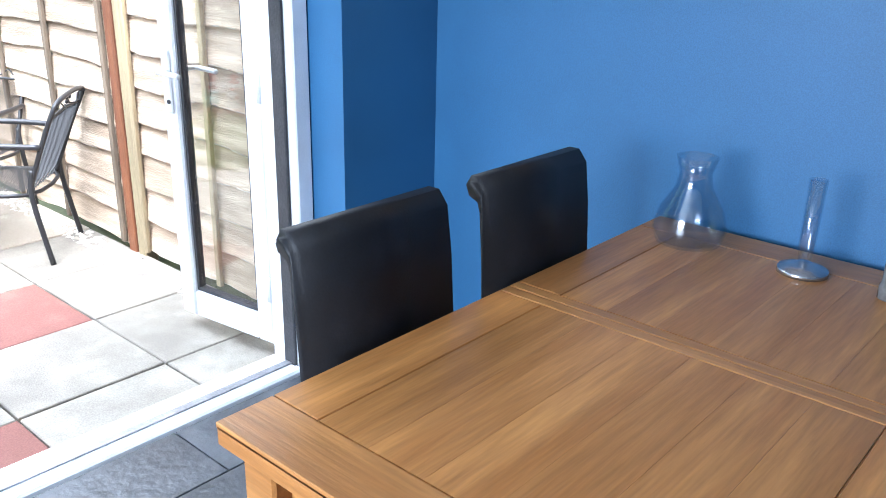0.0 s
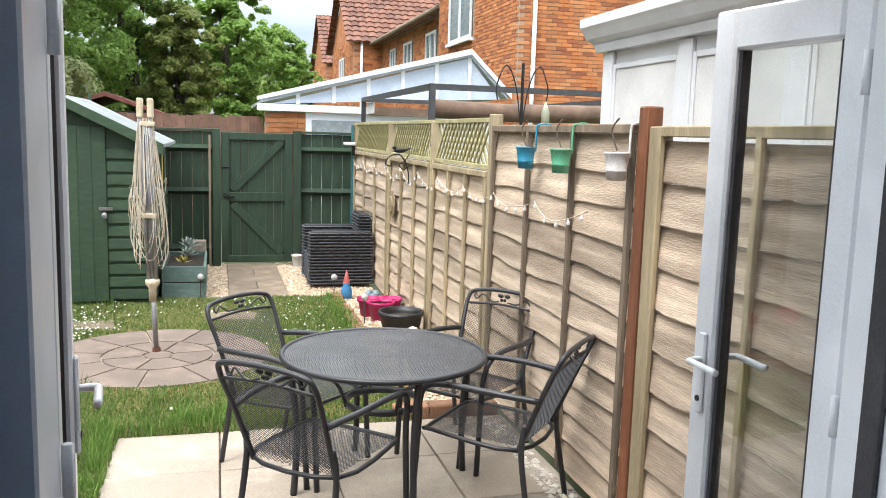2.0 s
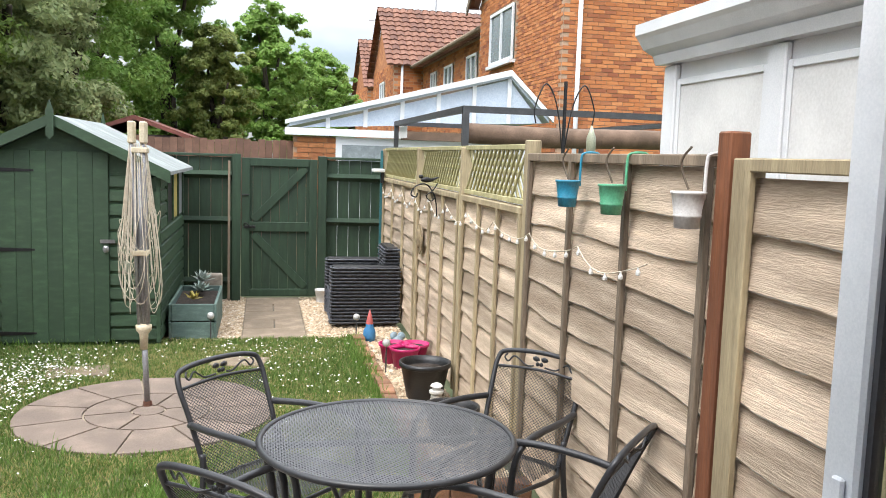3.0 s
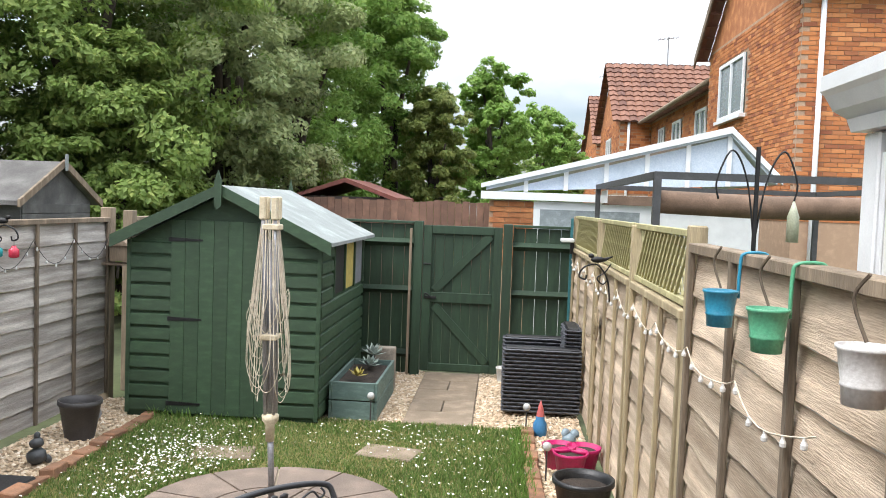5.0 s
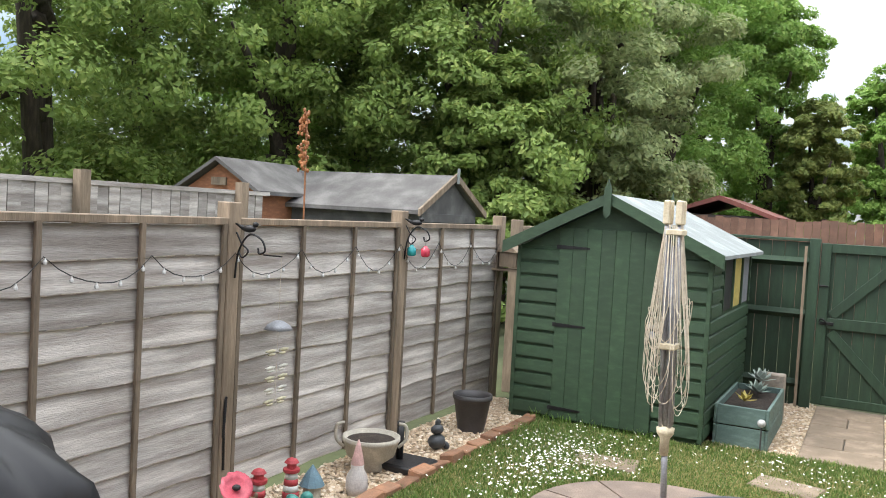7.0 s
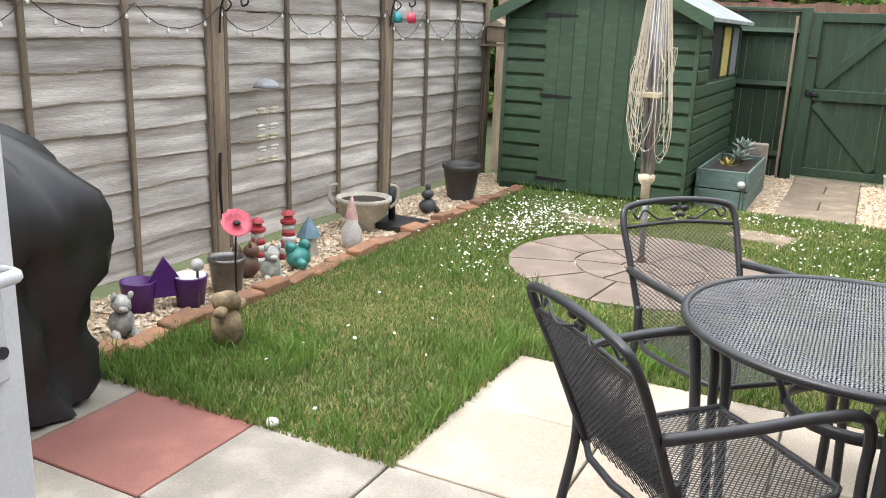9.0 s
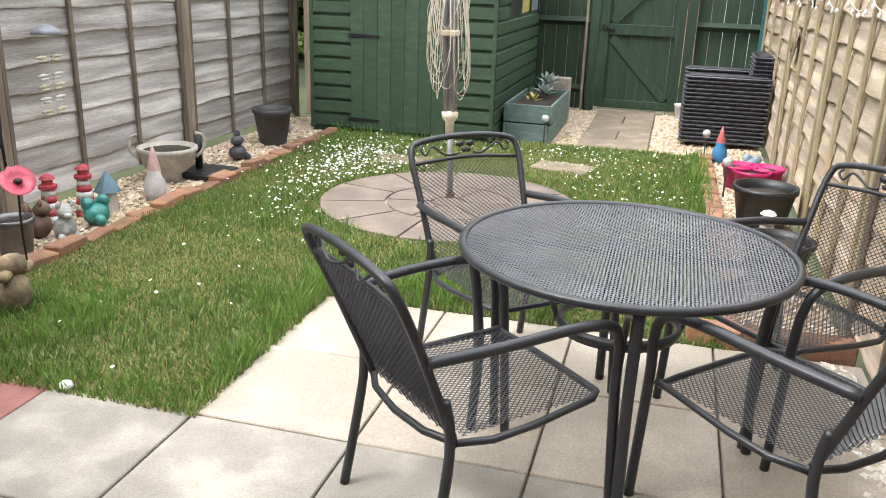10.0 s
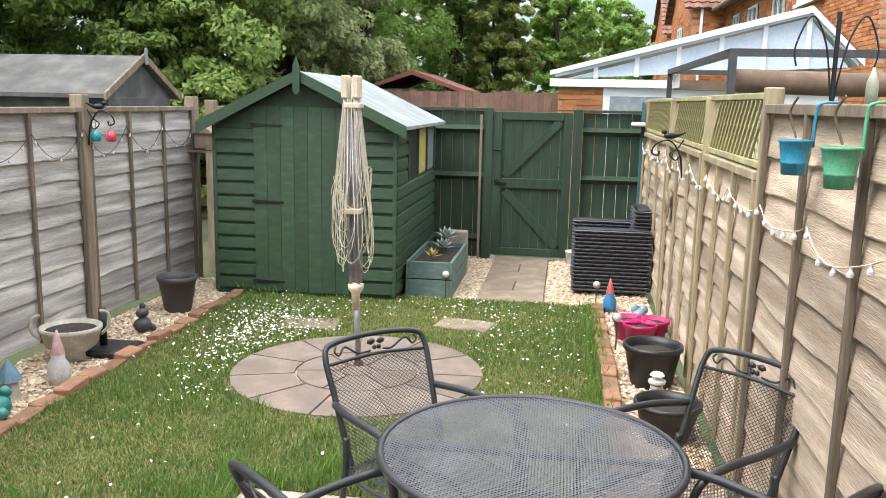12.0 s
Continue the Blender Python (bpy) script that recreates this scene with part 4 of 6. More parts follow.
def wedge(r0, r1, a0, a1, z=0.014):
    bm = bmesh.new()
    n = 5
    g = 0.008
    pts = [(r1 * math.cos(a0 + g / r1 + (a1 - a0 - 2 * g / r1) * k / n), r1 * math.sin(a0 + g / r1 + (a1 - a0 - 2 * g / r1) * k / n)) for k in range(n + 1)]
    if r0 > 0.02:
        pts += [(r0 * math.cos(a1 - g / r0 - (a1 - a0 - 2 * g / r0) * k / n), r0 * math.sin(a1 - g / r0 - (a1 - a0 - 2 * g / r0) * k / n)) for k in range(n + 1)]
    else:
        pts.append((0, 0))
    A, B = [bm.verts.new((x, y, -0.01)) for x, y in pts], [bm.verts.new((x, y, z)) for x, y in pts]
    bm.faces.new(A[::-1]); bm.faces.new(B)
    for k in range(len(A)):
        bm.faces.new((A[k], A[(k + 1) % len(A)], B[(k + 1) % len(A)], B[k]))
    return bm


for r0, r1, n, off in ((0.0, 0.10, 1, 0), (0.112, 0.385, 6, 0.2), (0.40, 0.80, 11, 0.05)):
    for k in range(n):
        a = off + 2 * math.pi * k / n
        if n == 1:
            part("stone", lathe(bmesh.new(), [(0.098, -0.01), (0.098, 0.013), (0.0, 0.014)], n=16), M_CIRCLE, circ)
        else:
            part("stone", wedge(r0, r1, a, a + 2 * math.pi / n), M_CIRCLE, circ)
M_PATH = mat("lichened path slab", (0.27, 0.21, 0.15), (0.17, 0.13, 0.09), 0.9, scale=6, fine=120, bump=0.3, vary=0.12)
path = tagged(part("path_bed", boxed(0.75, 7.42, -0.05, 1.35, 9.62, -0.008), M_JOINT), "bed under the path to the gate", "path", kind="structure")
for j in range(5):
    for i, (a, b) in enumerate(((0.755, 1.05), (1.06, 1.345)) if j % 2 else ((0.755, 1.345),)):
        part("slab", boxed(a, 7.425 + j * 0.44, -0.03, b, 7.857 + j * 0.44, 0.012, bevel=0.006), M_PATH, path)
for x, y, t in ((-0.42, 6.33, 8), (0.76, 6.55, -12)):
    st = part("stepping_stone", boxed(-0.22, -0.15, -0.03, 0.22, 0.15, 0.02, bevel=0.01), M_PATH)
    st.matrix_world = pose(x, y, 0, 0, 0, t)
    tagged(st, "grey stepping stone sunk in the lawn", "stone", "stepping stones")

# ---- brick edging ----
edge_l = tagged(part("edging_left", boxed(-1.37, 2.52, -0.05, -1.33, 7.36, 0.0), M_MORTAR), "low brick edging beside the gravel bed", "edging", kind="structure")
edge_r = tagged(part("edging_right", boxed(1.80, 3.66, -0.05, 1.83, 7.36, 0.0), M_MORTAR), "low brick edging beside the lawn", "edging", kind="structure")
eb = mesh_of(boxed(-0.052, -0.105, -0.05, 0.052, 0.105, 0.045, bevel=0.008), M_BRICKEDGE, "brick")
for k in range(22):
    piece("brick", eb, edge_l, pose(-1.35 + rnd.uniform(-.012, .012), 2.63 + k * 0.219, rnd.uniform(-.02, .015), rnd.uniform(-5, 5), rnd.uniform(-9, 9), rnd.uniform(-5, 5)))
for k in range(17):
    piece("brick", eb, edge_r, pose(1.815 + rnd.uniform(-.008, .008), 3.78 + k * 0.219, rnd.uniform(-.02, .01), rnd.uniform(-4, 4), rnd.uniform(-6, 6), rnd.uniform(-4, 4)))
edge_f = tagged(part("edging_front", boxed(1.66, 3.64, -0.05, 2.24, 3.72, 0.02), M_MORTAR), "low brick step in front of the gravel bed", "edging", kind="structure")
for k in range(3):
    piece("brick", eb, edge_f, pose(1.76 + k * 0.215, 3.68, 0.03, 0, 0, 90))

# ---- rotary clothes dryer ----
dr = thing("rotary_clothes_dryer", 0.20, 5.38, 0, "folded rotary clothes dryer with cream lines", "clothes dryer")
part("pole", rod(bmesh.new(), (0, 0, 0.02), (-0.02, 0, 0.50), 0.019, n=12), M_ALU, dr, smooth=True)
part("base_cap", rod(bmesh.new(), (0, 0, 0.0), (0, 0, 0.05), 0.035, 0.028, 10), flat("rusty socket", (0.12, 0.05, 0.03)), dr)
part("collar", lathe(bmesh.new(), [(0.026, 0.40), (0.028, 0.50), (0.05, 0.53), (0.052, 0.56), (0.03, 0.57)], x=-0.02, n=16), M_CREAMPL, dr, smooth=True)
for k in range(4):
    a = math.pi / 4 + k * math.pi / 2
    x, y = 0.042 * math.cos(a), 0.042 * math.sin(a)
    arm = part("arm", rod(bmesh.new(), (x * 0.9 - 0.02, y * 0.9, 0.57), (x * 1.2 - 0.05, y * 1.2, 1.78), 0.011, n=8), M_ALU, dr, smooth=True)
    part("tip", boxed(x * 1.2 - 0.07, y * 1.2 - 0.02, 1.74, x * 1.2 - 0.03, y * 1.2 + 0.02, 1.88, bevel=0.008), M_CREAMPL, arm, "cream plastic arm end")
part("pole", rod(bmesh.new(), (-0.02, 0, 0.57), (-0.045, 0, 1.62), 0.017, n=10), M_ALU, dr, smooth=True)
for z in (1.02, 1.68):
    part("bracket", boxed(-0.085, -0.055, z, -0.005 + 0.02, 0.055, z + 0.035, bevel=0.006), M_CREAMPL, dr)
for k in range(30):
    a = rnd.uniform(0, 6.28)
    r = rnd.uniform(0.09, 0.145)
    zb = 0.64 + 0.55 * (k / 30) ** 1.4
    p = [(-0.05 + 0.05 * math.cos(a), 0.05 * math.sin(a), 1.74), (-0.04 + r * 0.75 * math.cos(a), r * 0.75 * math.sin(a), 1.3), (-0.03 + r * math.cos(a), r * math.sin(a), zb + 0.15), (-0.03 + r * 0.75 * math.cos(a + .7), r * 0.75 * math.sin(a + .7), zb), (-0.03 + r * math.cos(a + 1.4), r * math.sin(a + 1.4), zb + 0.15), (-0.04 + r * 0.7 * math.cos(a + 1.4), r * 0.7 * math.sin(a + 1.4), 1.3), (-0.05 + 0.05 * math.cos(a + 1.4), 0.05 * math.sin(a + 1.4), 1.74)]
    part("line", tube(bmesh.new(), bent(*p, steps=4), 0.0023, 4), M_ROPE, dr)

# ---- covered barbecue ----
def barbecue():
    bm = bmesh.new()
    prof = [(0.345, 0.02), (0.35, 0.08), (0.335, 0.15), (0.35, 0.2), (0.335, 0.28), (0.34, 0.36), (0.325, 0.45), (0.36, 0.54), (0.385, 0.62), (0.405, 0.70), (0.41, 0.76), (0.40, 0.84), (0.37, 0.93), (0.30, 1.0), (0.2, 1.04), (0.1, 1.055), (0.0, 1.06)]
    rings = []
    n = 72
    for r, z in prof:
        ring = []
        for q in range(n):
            a = 2 * math.pi * q / n
            sq = 1 / max(abs(math.cos(a)), abs(math.sin(a))) ** 0.75
            f = 0.035 * math.sin(9 * a + 3 * z) * (1 - z / 1.1) + 0.018 * math.sin(17 * a + 11 * z) + 0.02 * math.sin(5 * a - 14 * z) * (z < 0.95)
            f += 0.012 * math.sin(23 * a + 5 * math.sin(9 * z)) * (z < 0.9) + 0.02 * math.sin(3 * a + 6 * z)
            f += 0.02 * (abs(math.sin(4.5 * a + 5 * z)) - 0.6) * (z < 0.97)
            lx, ly = (r + f) * sq * math.cos(a) * 1.05, (r + f) * sq * math.sin(a) * 0.72
            fall = 0.42 * max(-0.1, 0.64 * lx - 0.77 * ly) * (z / 1.08) ** 2
            ring.append(bm.verts.new((lx, ly, z - fall + 0.012 * math.sin(7 * a))))
        rings.append(ring)
    for A, B in zip(rings, rings[1:]):
        for q in range(n):
            bm.faces.new((A[q], A[(q + 1) % n], B[(q + 1) % n], B[q]))
    bmesh.ops.remove_doubles(bm, verts=bm.verts, dist=0.001)
    bmesh.ops.recalc_face_normals(bm, faces=bm.faces)
    ob = part("barbecue_cover", bm, M_COVER, smooth=True)
    ob.matrix_world = pose(-1.32, 2.03, 0.0, 0, 0, 80)
    tagged(ob, "barbecue under a creased black fabric cover", "barbecue")


barbecue()


# ---- pots and planters ----
def pot(name, x, y, r0, r1, h, material, label, soil=True, z=-0.01):
    th = thing(name, x, y, z, label, "plant pot")
    part("body", lathe(bmesh.new(), [(r0, 0), (r0 * 1.02, 0.01), (r1 * 0.96, h * 0.86), (r1, h * 0.87), (r1 * 1.04, h * 0.89), (r1 * 1.04, h), (r1 * 0.95, h), (r1 * 0.9, h * 0.85), (r0 * 0.9, h * 0.3), (0.001, h * 0.29)], n=28), material, th, smooth=True)
    if soil:
        part("soil", lathe(bmesh.new(), [(r1 * 0.86, h * 0.7), (r1 * 0.87, h * 0.80), (0.001, h * 0.84)], n=16), M_EARTH, th, "dark soil")
    return th


pot("flower_pot", -1.61, 6.54, 0.105, 0.155, 0.30, M_DARKGREY, "empty dark grey plastic plant pot on gravel")
pot("flower_pot", 2.08, 5.46, 0.125, 0.18, 0.27, M_BLACKPL, "large black plastic plant pot on gravel")
pot("flower_pot", 2.07, 4.55, 0.11, 0.17, 0.22, M_BLACKPL, "black plastic tub on gravel behind the chair")
pot("metal_bucket", -1.56, 3.62, 0.075, 0.095, 0.19, flat("dull tin", (0.22, 0.21, 0.20), 0.35, 0.8), "dull metal bucket planter on gravel")
pot("white_pot", 1.60, 9.38, 0.05, 0.07, 0.16, flat("white pot", (0.7, 0.7, 0.68)), "small white pot beside the gate", False)
tri = thing("strawberry_planter", 2.09, 6.42, -0.01, "magenta plastic three lobed planter on gravel", "plant pot")
for a in (0.4, 2.5, 4.6):
    x, y = 0.10 * math.cos(a), 0.10 * math.sin(a)
    part("lobe", lathe(bmesh.new(), [(0.085, 0), (0.115, 0.15), (0.125, 0.152), (0.128, 0.175), (0.118, 0.175), (0.105, 0.14), (0.001, 0.135)], x, y, 20), M_PINKPL, tri, smooth=True)
    part("soil", lathe(bmesh.new(), [(0.10, 0.137), (0.09, 0.15), (0.001, 0.155)], x, y, 14), M_EARTH, tri, "dark soil")
pur = thing("purple_planter", -1.62, 3.24, 0, "purple twin pot planter with a peaked handle", "plant pot")
M_PURPLE = flat("purple plastic", (0.085, 0.014, 0.16), 0.4)
for dx in (-0.10, 0.10):
    part("pot", lathe(bmesh.new(), [(0.065, 0), (0.085, 0.14), (0.088, 0.15), (0.078, 0.15), (0.07, 0.10), (0.001, 0.095)], dx * 0.7, dx, 20), M_PURPLE, pur, smooth=True)
hd = bmesh.new()
vs = [hd.verts.new(p) for p in ((-0.05, -0.07, 0.06), (0.05, 0.07, 0.06), (0.05, 0.06, 0.14), (0.0, 0.0, 0.26), (-0.05, -0.06, 0.14))]
f = hd.faces.new(vs)
ex = bmesh.ops.extrude_face_region(hd, geom=[f])
bmesh.ops.translate(hd, verts=[v for v in ex["geom"] if isinstance(v, bmesh.types.BMVert)], vec=(0.02, -0.015, 0))
bmesh.ops.recalc_face_normals(hd, faces=hd.faces)
part("handle", hd, M_PURPLE, pur)
part("liner", lathe(bmesh.new(), [(0.074, 0.12), (0.079, 0.155), (0.070, 0.155), (0.001, 0.13)], 0.07, 0.10, 18), M_WHITE, pur, "pale lilac inner pot", smooth=True)
bowl = thing("bowl_planter", -1.70, 5.18, 0, "cream stone bowl planter with soil and curled handles", "plant pot")
M_STONE = flat("cream cast stone", (0.50, 0.46, 0.38), 0.85)
part("bowl", lathe(bmesh.new(), [(0.09, 0), (0.08, 0.04), (0.16, 0.10), (0.185, 0.19), (0.195, 0.20), (0.195, 0.225), (0.175, 0.225), (0.15, 0.17), (0.001, 0.165)], n=28), M_STONE, bowl, smooth=True)
part("soil", lathe(bmesh.new(), [(0.158, 0.168), (0.165, 0.20), (0.001, 0.21)], n=18), M_EARTH, bowl, "dark soil")
for s in (-1, 1):
    part("handle", tube(bmesh.new(), bent((s * 0.15, s * 0.1, 0.15), (s * 0.19, s * 0.13, 0.2), (s * 0.19, s * 0.13, 0.29), (s * 0.15, s * 0.10, 0.31)), 0.012, 6), M_STONE, bowl, smooth=True)
ub = thing("parasol_base", -1.52, 5.36, -0.005, "black parasol base with upright tube", "parasol base")
part("plate", boxed(-0.17, -0.15, 0, 0.17, 0.15, 0.055, bevel=0.015), M_BLACKPL, ub)
part("tube", rod(bmesh.new(), (-0.06, 0, 0.056), (-0.06, 0, 0.31), 0.026, n=14), M_BLACKPL, ub, smooth=True)

# timber trough planter
tp = thing("wooden_planter", 0.32, 8.02, -0.01, "grey green painted wooden trough planter with soil", "planter")
M_SAGE = mat("grey green planter paint", (0.135, 0.20, 0.175), (0.09, 0.14, 0.12), 0.65, scale=4, fine=50, stretch=(3, 3, 8), vary=0.1)
for k in range(2):
    z = 0.01 + k * 0.165
    for a in ((-0.21, -0.55, -0.185, 0.55), (0.185, -0.55, 0.21, 0.55), (-0.184, -0.55, 0.184, -0.525), (-0.184, 0.525, 0.184, 0.55)):
        part("board", boxed(a[0], a[1], z, a[2], a[3], z + 0.155, bevel=0.004), M_SAGE, tp)
part("soil", boxed(-0.18, -0.52, 0.05, 0.18, 0.52, 0.28), M_EARTH, tp, "dark soil")


def spiky(x, y, z, material, label, s=0.1, n=16):
    bm = bmesh.new()
    for k in range(n):
        a, e = k * 2.4, 0.25 + 1.0 * k / n
        d = Vector((math.cos(a) * math.cos(e), math.sin(a) * math.cos(e), math.sin(e)))
        p = Vector((0, 0, 0.02))
        sd_ = d.cross(Vector((0, 0, 1))).normalized() * s * 0.22
        vs = [bm.verts.new(p), bm.verts.new(p + d * s * 0.5 + sd_), bm.verts.new(p + d * s), bm.verts.new(p + d * s * 0.5 - sd_)]
        bm.faces.new(vs)
    ex = bmesh.ops.extrude_face_region(bm, geom=bm.faces[:])
    bmesh.ops.translate(bm, verts=[v for v in ex["geom"] if isinstance(v, bmesh.types.BMVert)], vec=(0, 0, 0.004))
    ob = part("plant", bm, material)
    ob.matrix_world = pose(x, y, z)
    return tagged(ob, label, "plant")


spiky(0.34, 8.25, 0.29, flat("silvery leaf", (0.38, 0.46, 0.40)), "silvery green spiky plant in trough", 0.12)
spiky(0.34, 8.45, 0.36, flat("silvery leaf pale", (0.45, 0.52, 0.47)), "tall silvery spiky plant in trough", 0.13)
part_stem = part("plant", rod(bmesh.new(), (0.34, 8.45, 0.26), (0.34, 8.45, 0.38), 0.012), M_EARTH)
tagged(part_stem, "dark plant stem in trough soil", "plant")
spiky(0.30, 7.78, 0.29, flat("yellow flower", (0.55, 0.45, 0.10)), "yellow windmill flower in trough soil", 0.10, 9)
blk = tagged(part("concrete_block", boxed(0.30, 8.66, -0.02, 0.52, 8.80, 0.42, bevel=0.01), mat("old concrete", (0.36, 0.31, 0.25), (0.24, 0.2, 0.16), 0.95, scale=9)), "weathered concrete block behind the trough", "block")
tagged(part("timber_strip", boxed(0.545, 9.45, 0, 0.57, 9.475, 1.60), M_GREYPOST), "bare timber strip beside the gate", "timber")

# wicker armchair
wk = thing("wicker_armchair", 1.95, 8.30, 0, "dark grey woven wicker garden armchair facing the fence end", "armchair")
def woven(name, x0, y0, z0, x1, y1, z1):
    p = part(name, boxed(x0 + 0.012, y0 + 0.012, z0, x1 - 0.012, y1 - 0.012, z1 - 0.012, bevel=0.01), M_BLACKPL, wk)
    n = int((z1 - z0) / 0.034)
    bm = bmesh.new()
    m = 12
    pts = []
    for k in range(m):
        pts.append((x0 + (x1 - x0) * k / m, y0))
    for k in range(5):
        pts.append((x1, y0 + (y1 - y0) * k / 5))
    for k in range(m):
        pts.append((x1 - (x1 - x0) * k / m, y1))
    for k in range(5):
        pts.append((x0, y1 - (y1 - y0) * k / 5))
    cx, cy = (x0 + x1) / 2, (y0 + y1) / 2
    def ring(z, ph):
        out = []
        for k, (x, y) in enumerate(pts):
            w = 0.006 * (1 if (k + ph) % 2 else -1)
            out.append((x + w * (1 if x > cx else -1), y + w * (1 if y > cy else -1), z))
        return out
    me = []
    for ph in (0, 1):
        b = bmesh.new()
        tube(b, ring(0, ph), 0.013, 4, True, 0.8)
        me.append(mesh_of(b, M_WICKER, "strand"))
    for k in range(n):
        piece("strand", me[k % 2], p, pose(0, 0, z0 + 0.017 + k * (z1 - z0 - 0.02) / n))


woven("arm", -0.35, -0.40, 0.03, 0.33, -0.26, 0.63)
woven("arm", -0.35, 0.26, 0.03, 0.33, 0.40, 0.63)
woven("backrest", 0.20, -0.255, 0.03, 0.34, 0.255, 0.80)
woven("seat", -0.34, -0.255, 0.03, 0.195, 0.255, 0.36)

# ---- ornaments ----
def gnome(x, y, body, hat, label, s=1.0, beard=True):
    bm = lathe(bmesh.new(), [(0.05 * s, 0), (0.06 * s, 0.04 * s), (0.055 * s, 0.10 * s), (0.035 * s, 0.135 * s), (0.036 * s, 0.16 * s), (0.03 * s, 0.19 * s), (0.018 * s, 0.24 * s), (0.004 * s, 0.29 * s)], n=14)
    ob = part("garden_gnome", bm, body, smooth=True)
    ob.data.materials.append(hat)
    for p in ob.data.polygons:
        if p.center.z > 0.165 * s:
            p.material_index = 1
    ob.matrix_world = pose(x, y, 0)
    tagged(ob, label, "ornament")


gnome(1.91, 7.30, flat("gnome blue", (0.05, 0.22, 0.45)), flat("gnome hat red", (0.55, 0.13, 0.12)), "small blue garden gnome with red hat")
gnome(-1.50, 4.72, flat("gnome white", (0.62, 0.58, 0.55)), flat("gnome hat pink", (0.58, 0.36, 0.33)), "white garden gnome with tall pink hat", 1.15)


def lighthouse(x, y, c1, c2, label, h=0.30):
    th = thing("lighthouse_ornament", x, y, 0, label, "ornament", "lighthouse ornaments")
    n = 6
    for k in range(n):
        r0, r1 = 0.058 - 0.004 * k, 0.054 - 0.004 * k
        part("band", lathe(bmesh.new(), [(r0, k * h * 0.12), (r1, (k + 1) * h * 0.12 - 0.001)], n=16), c1 if k % 2 == 0 else c2, th, smooth=True)
    part("gallery", lathe(bmesh.new(), [(0.045, h * 0.721), (0.048, h * 0.74), (0.048, h * 0.79), (0.03, h * 0.80)], n=16), c1, th)
    part("lamp_room", lathe(bmesh.new(), [(0.028, h * 0.801), (0.028, h * 0.90), (0.042, h * 0.905), (0.03, h * 0.96), (0.003, h)], n=16), c1, th)


R_, W_ = flat("lighthouse red", (0.45, 0.05, 0.06)), flat("lighthouse white", (0.72, 0.70, 0.66))
lighthouse(-1.68, 4.02, R_, W_, "red and white striped lighthouse ornament")
lighthouse(-1.66, 4.28, R_, W_, "red and white striped lighthouse ornament")
lighthouse(2.05, 4.90, W_, W_, "white lighthouse ornament with black top", 0.26)


def lump(name, x, y, parts, label, category="ornament"):
    """A small cast figure joined of rounded masses."""
    bm = bmesh.new()
    for dx, dy, z, rx, ry, rz in parts:
        ball(bm, dx, dy, z, rx, ry, rz, 2)
    for v in bm.verts:
        v.co += 0.004 * Vector((math.sin(60 * v.co.y), math.sin(70 * v.co.z), math.sin(55 * v.co.x)))
    return bm


def figure(name, x, y, material, parts, label, turn=0):
    ob = part(name, lump(name, x, y, parts, label), material, smooth=True)
    ob.matrix_world = pose(x, y, 0, 0, 0, turn)
    return tagged(ob, label, "ornament")


ANIMAL = [(0, 0, 0.06, 0.06, 0.06, 0.07), (0.02, 0, 0.15, 0.042, 0.045, 0.045), (0.03, 0.035, 0.19, 0.012, 0.014, 0.02), (0.03, -0.035, 0.19, 0.012, 0.014, 0.02), (0.05, 0.04, 0.02, 0.035, 0.02, 0.022), (0.05, -0.04, 0.02, 0.035, 0.02, 0.022), (0.06, 0, 0.14, 0.02, 0.02, 0.016)]
figure("animal_ornament", -1.48, 3.88, mat("grey and white cast animal", (0.55, 0.53, 0.48), (0.14, 0.17, 0.15), 0.7, scale=16), ANIMAL, "grey and white animal ornament with goggles", -30)
figure("animal_ornament", -1.50, 2.86, mat("white and black cast animal", (0.58, 0.56, 0.52), (0.05, 0.05, 0.05), 0.7, scale=14), ANIMAL, "white and black animal ornament on gravel", -30)
figure("squirrel_ornament", -1.62, 3.86, flat("brown cast animal", (0.16, 0.09, 0.055)), ANIMAL[:4] + [(-0.06, 0, 0.11, 0.03, 0.03, 0.08)], "brown squirrel ornament on gravel", 20)
figure("lawn_ornament", -1.02, 3.0, mat("weathered brown ornament", (0.30, 0.22, 0.12), (0.10, 0.075, 0.045), 0.85, scale=18), [(0, 0, 0.09, 0.07, 0.07, 0.10), (0, 0, 0.21, 0.06, 0.065, 0.05), (0.02, 0.06, 0.18, 0.03, 0.04, 0.025), (0.02, -0.06, 0.18, 0.03, 0.04, 0.025)], "weathered brown animal ornament in long grass")
figure("teal_ornament", -1.50, 4.16, mat("teal glaze", (0.06, 0.30, 0.25), (0.03, 0.16, 0.14), 0.35, scale=25), [(0, 0, 0.06, 0.07, 0.08, 0.065), (0.02, 0.03, 0.13, 0.04, 0.035, 0.035), (-0.03, -0.03, 0.12, 0.04, 0.04, 0.04), (0.05, -0.04, 0.04, 0.04, 0.035, 0.035)], "teal glazed turtle ornament on gravel")
hs = thing("house_ornament", -1.60, 4.40, 0, "small grey fairy house ornament with blue roof", "ornament")
part("wall", lathe(bmesh.new(), [(0.055, 0), (0.05, 0.12)], n=10), M_STONE, hs)
part("roof", lathe(bmesh.new(), [(0.075, 0.121), (0.045, 0.18), (0.003, 0.24)], n=10), flat("slate blue roof", (0.13, 0.22, 0.27)), hs)
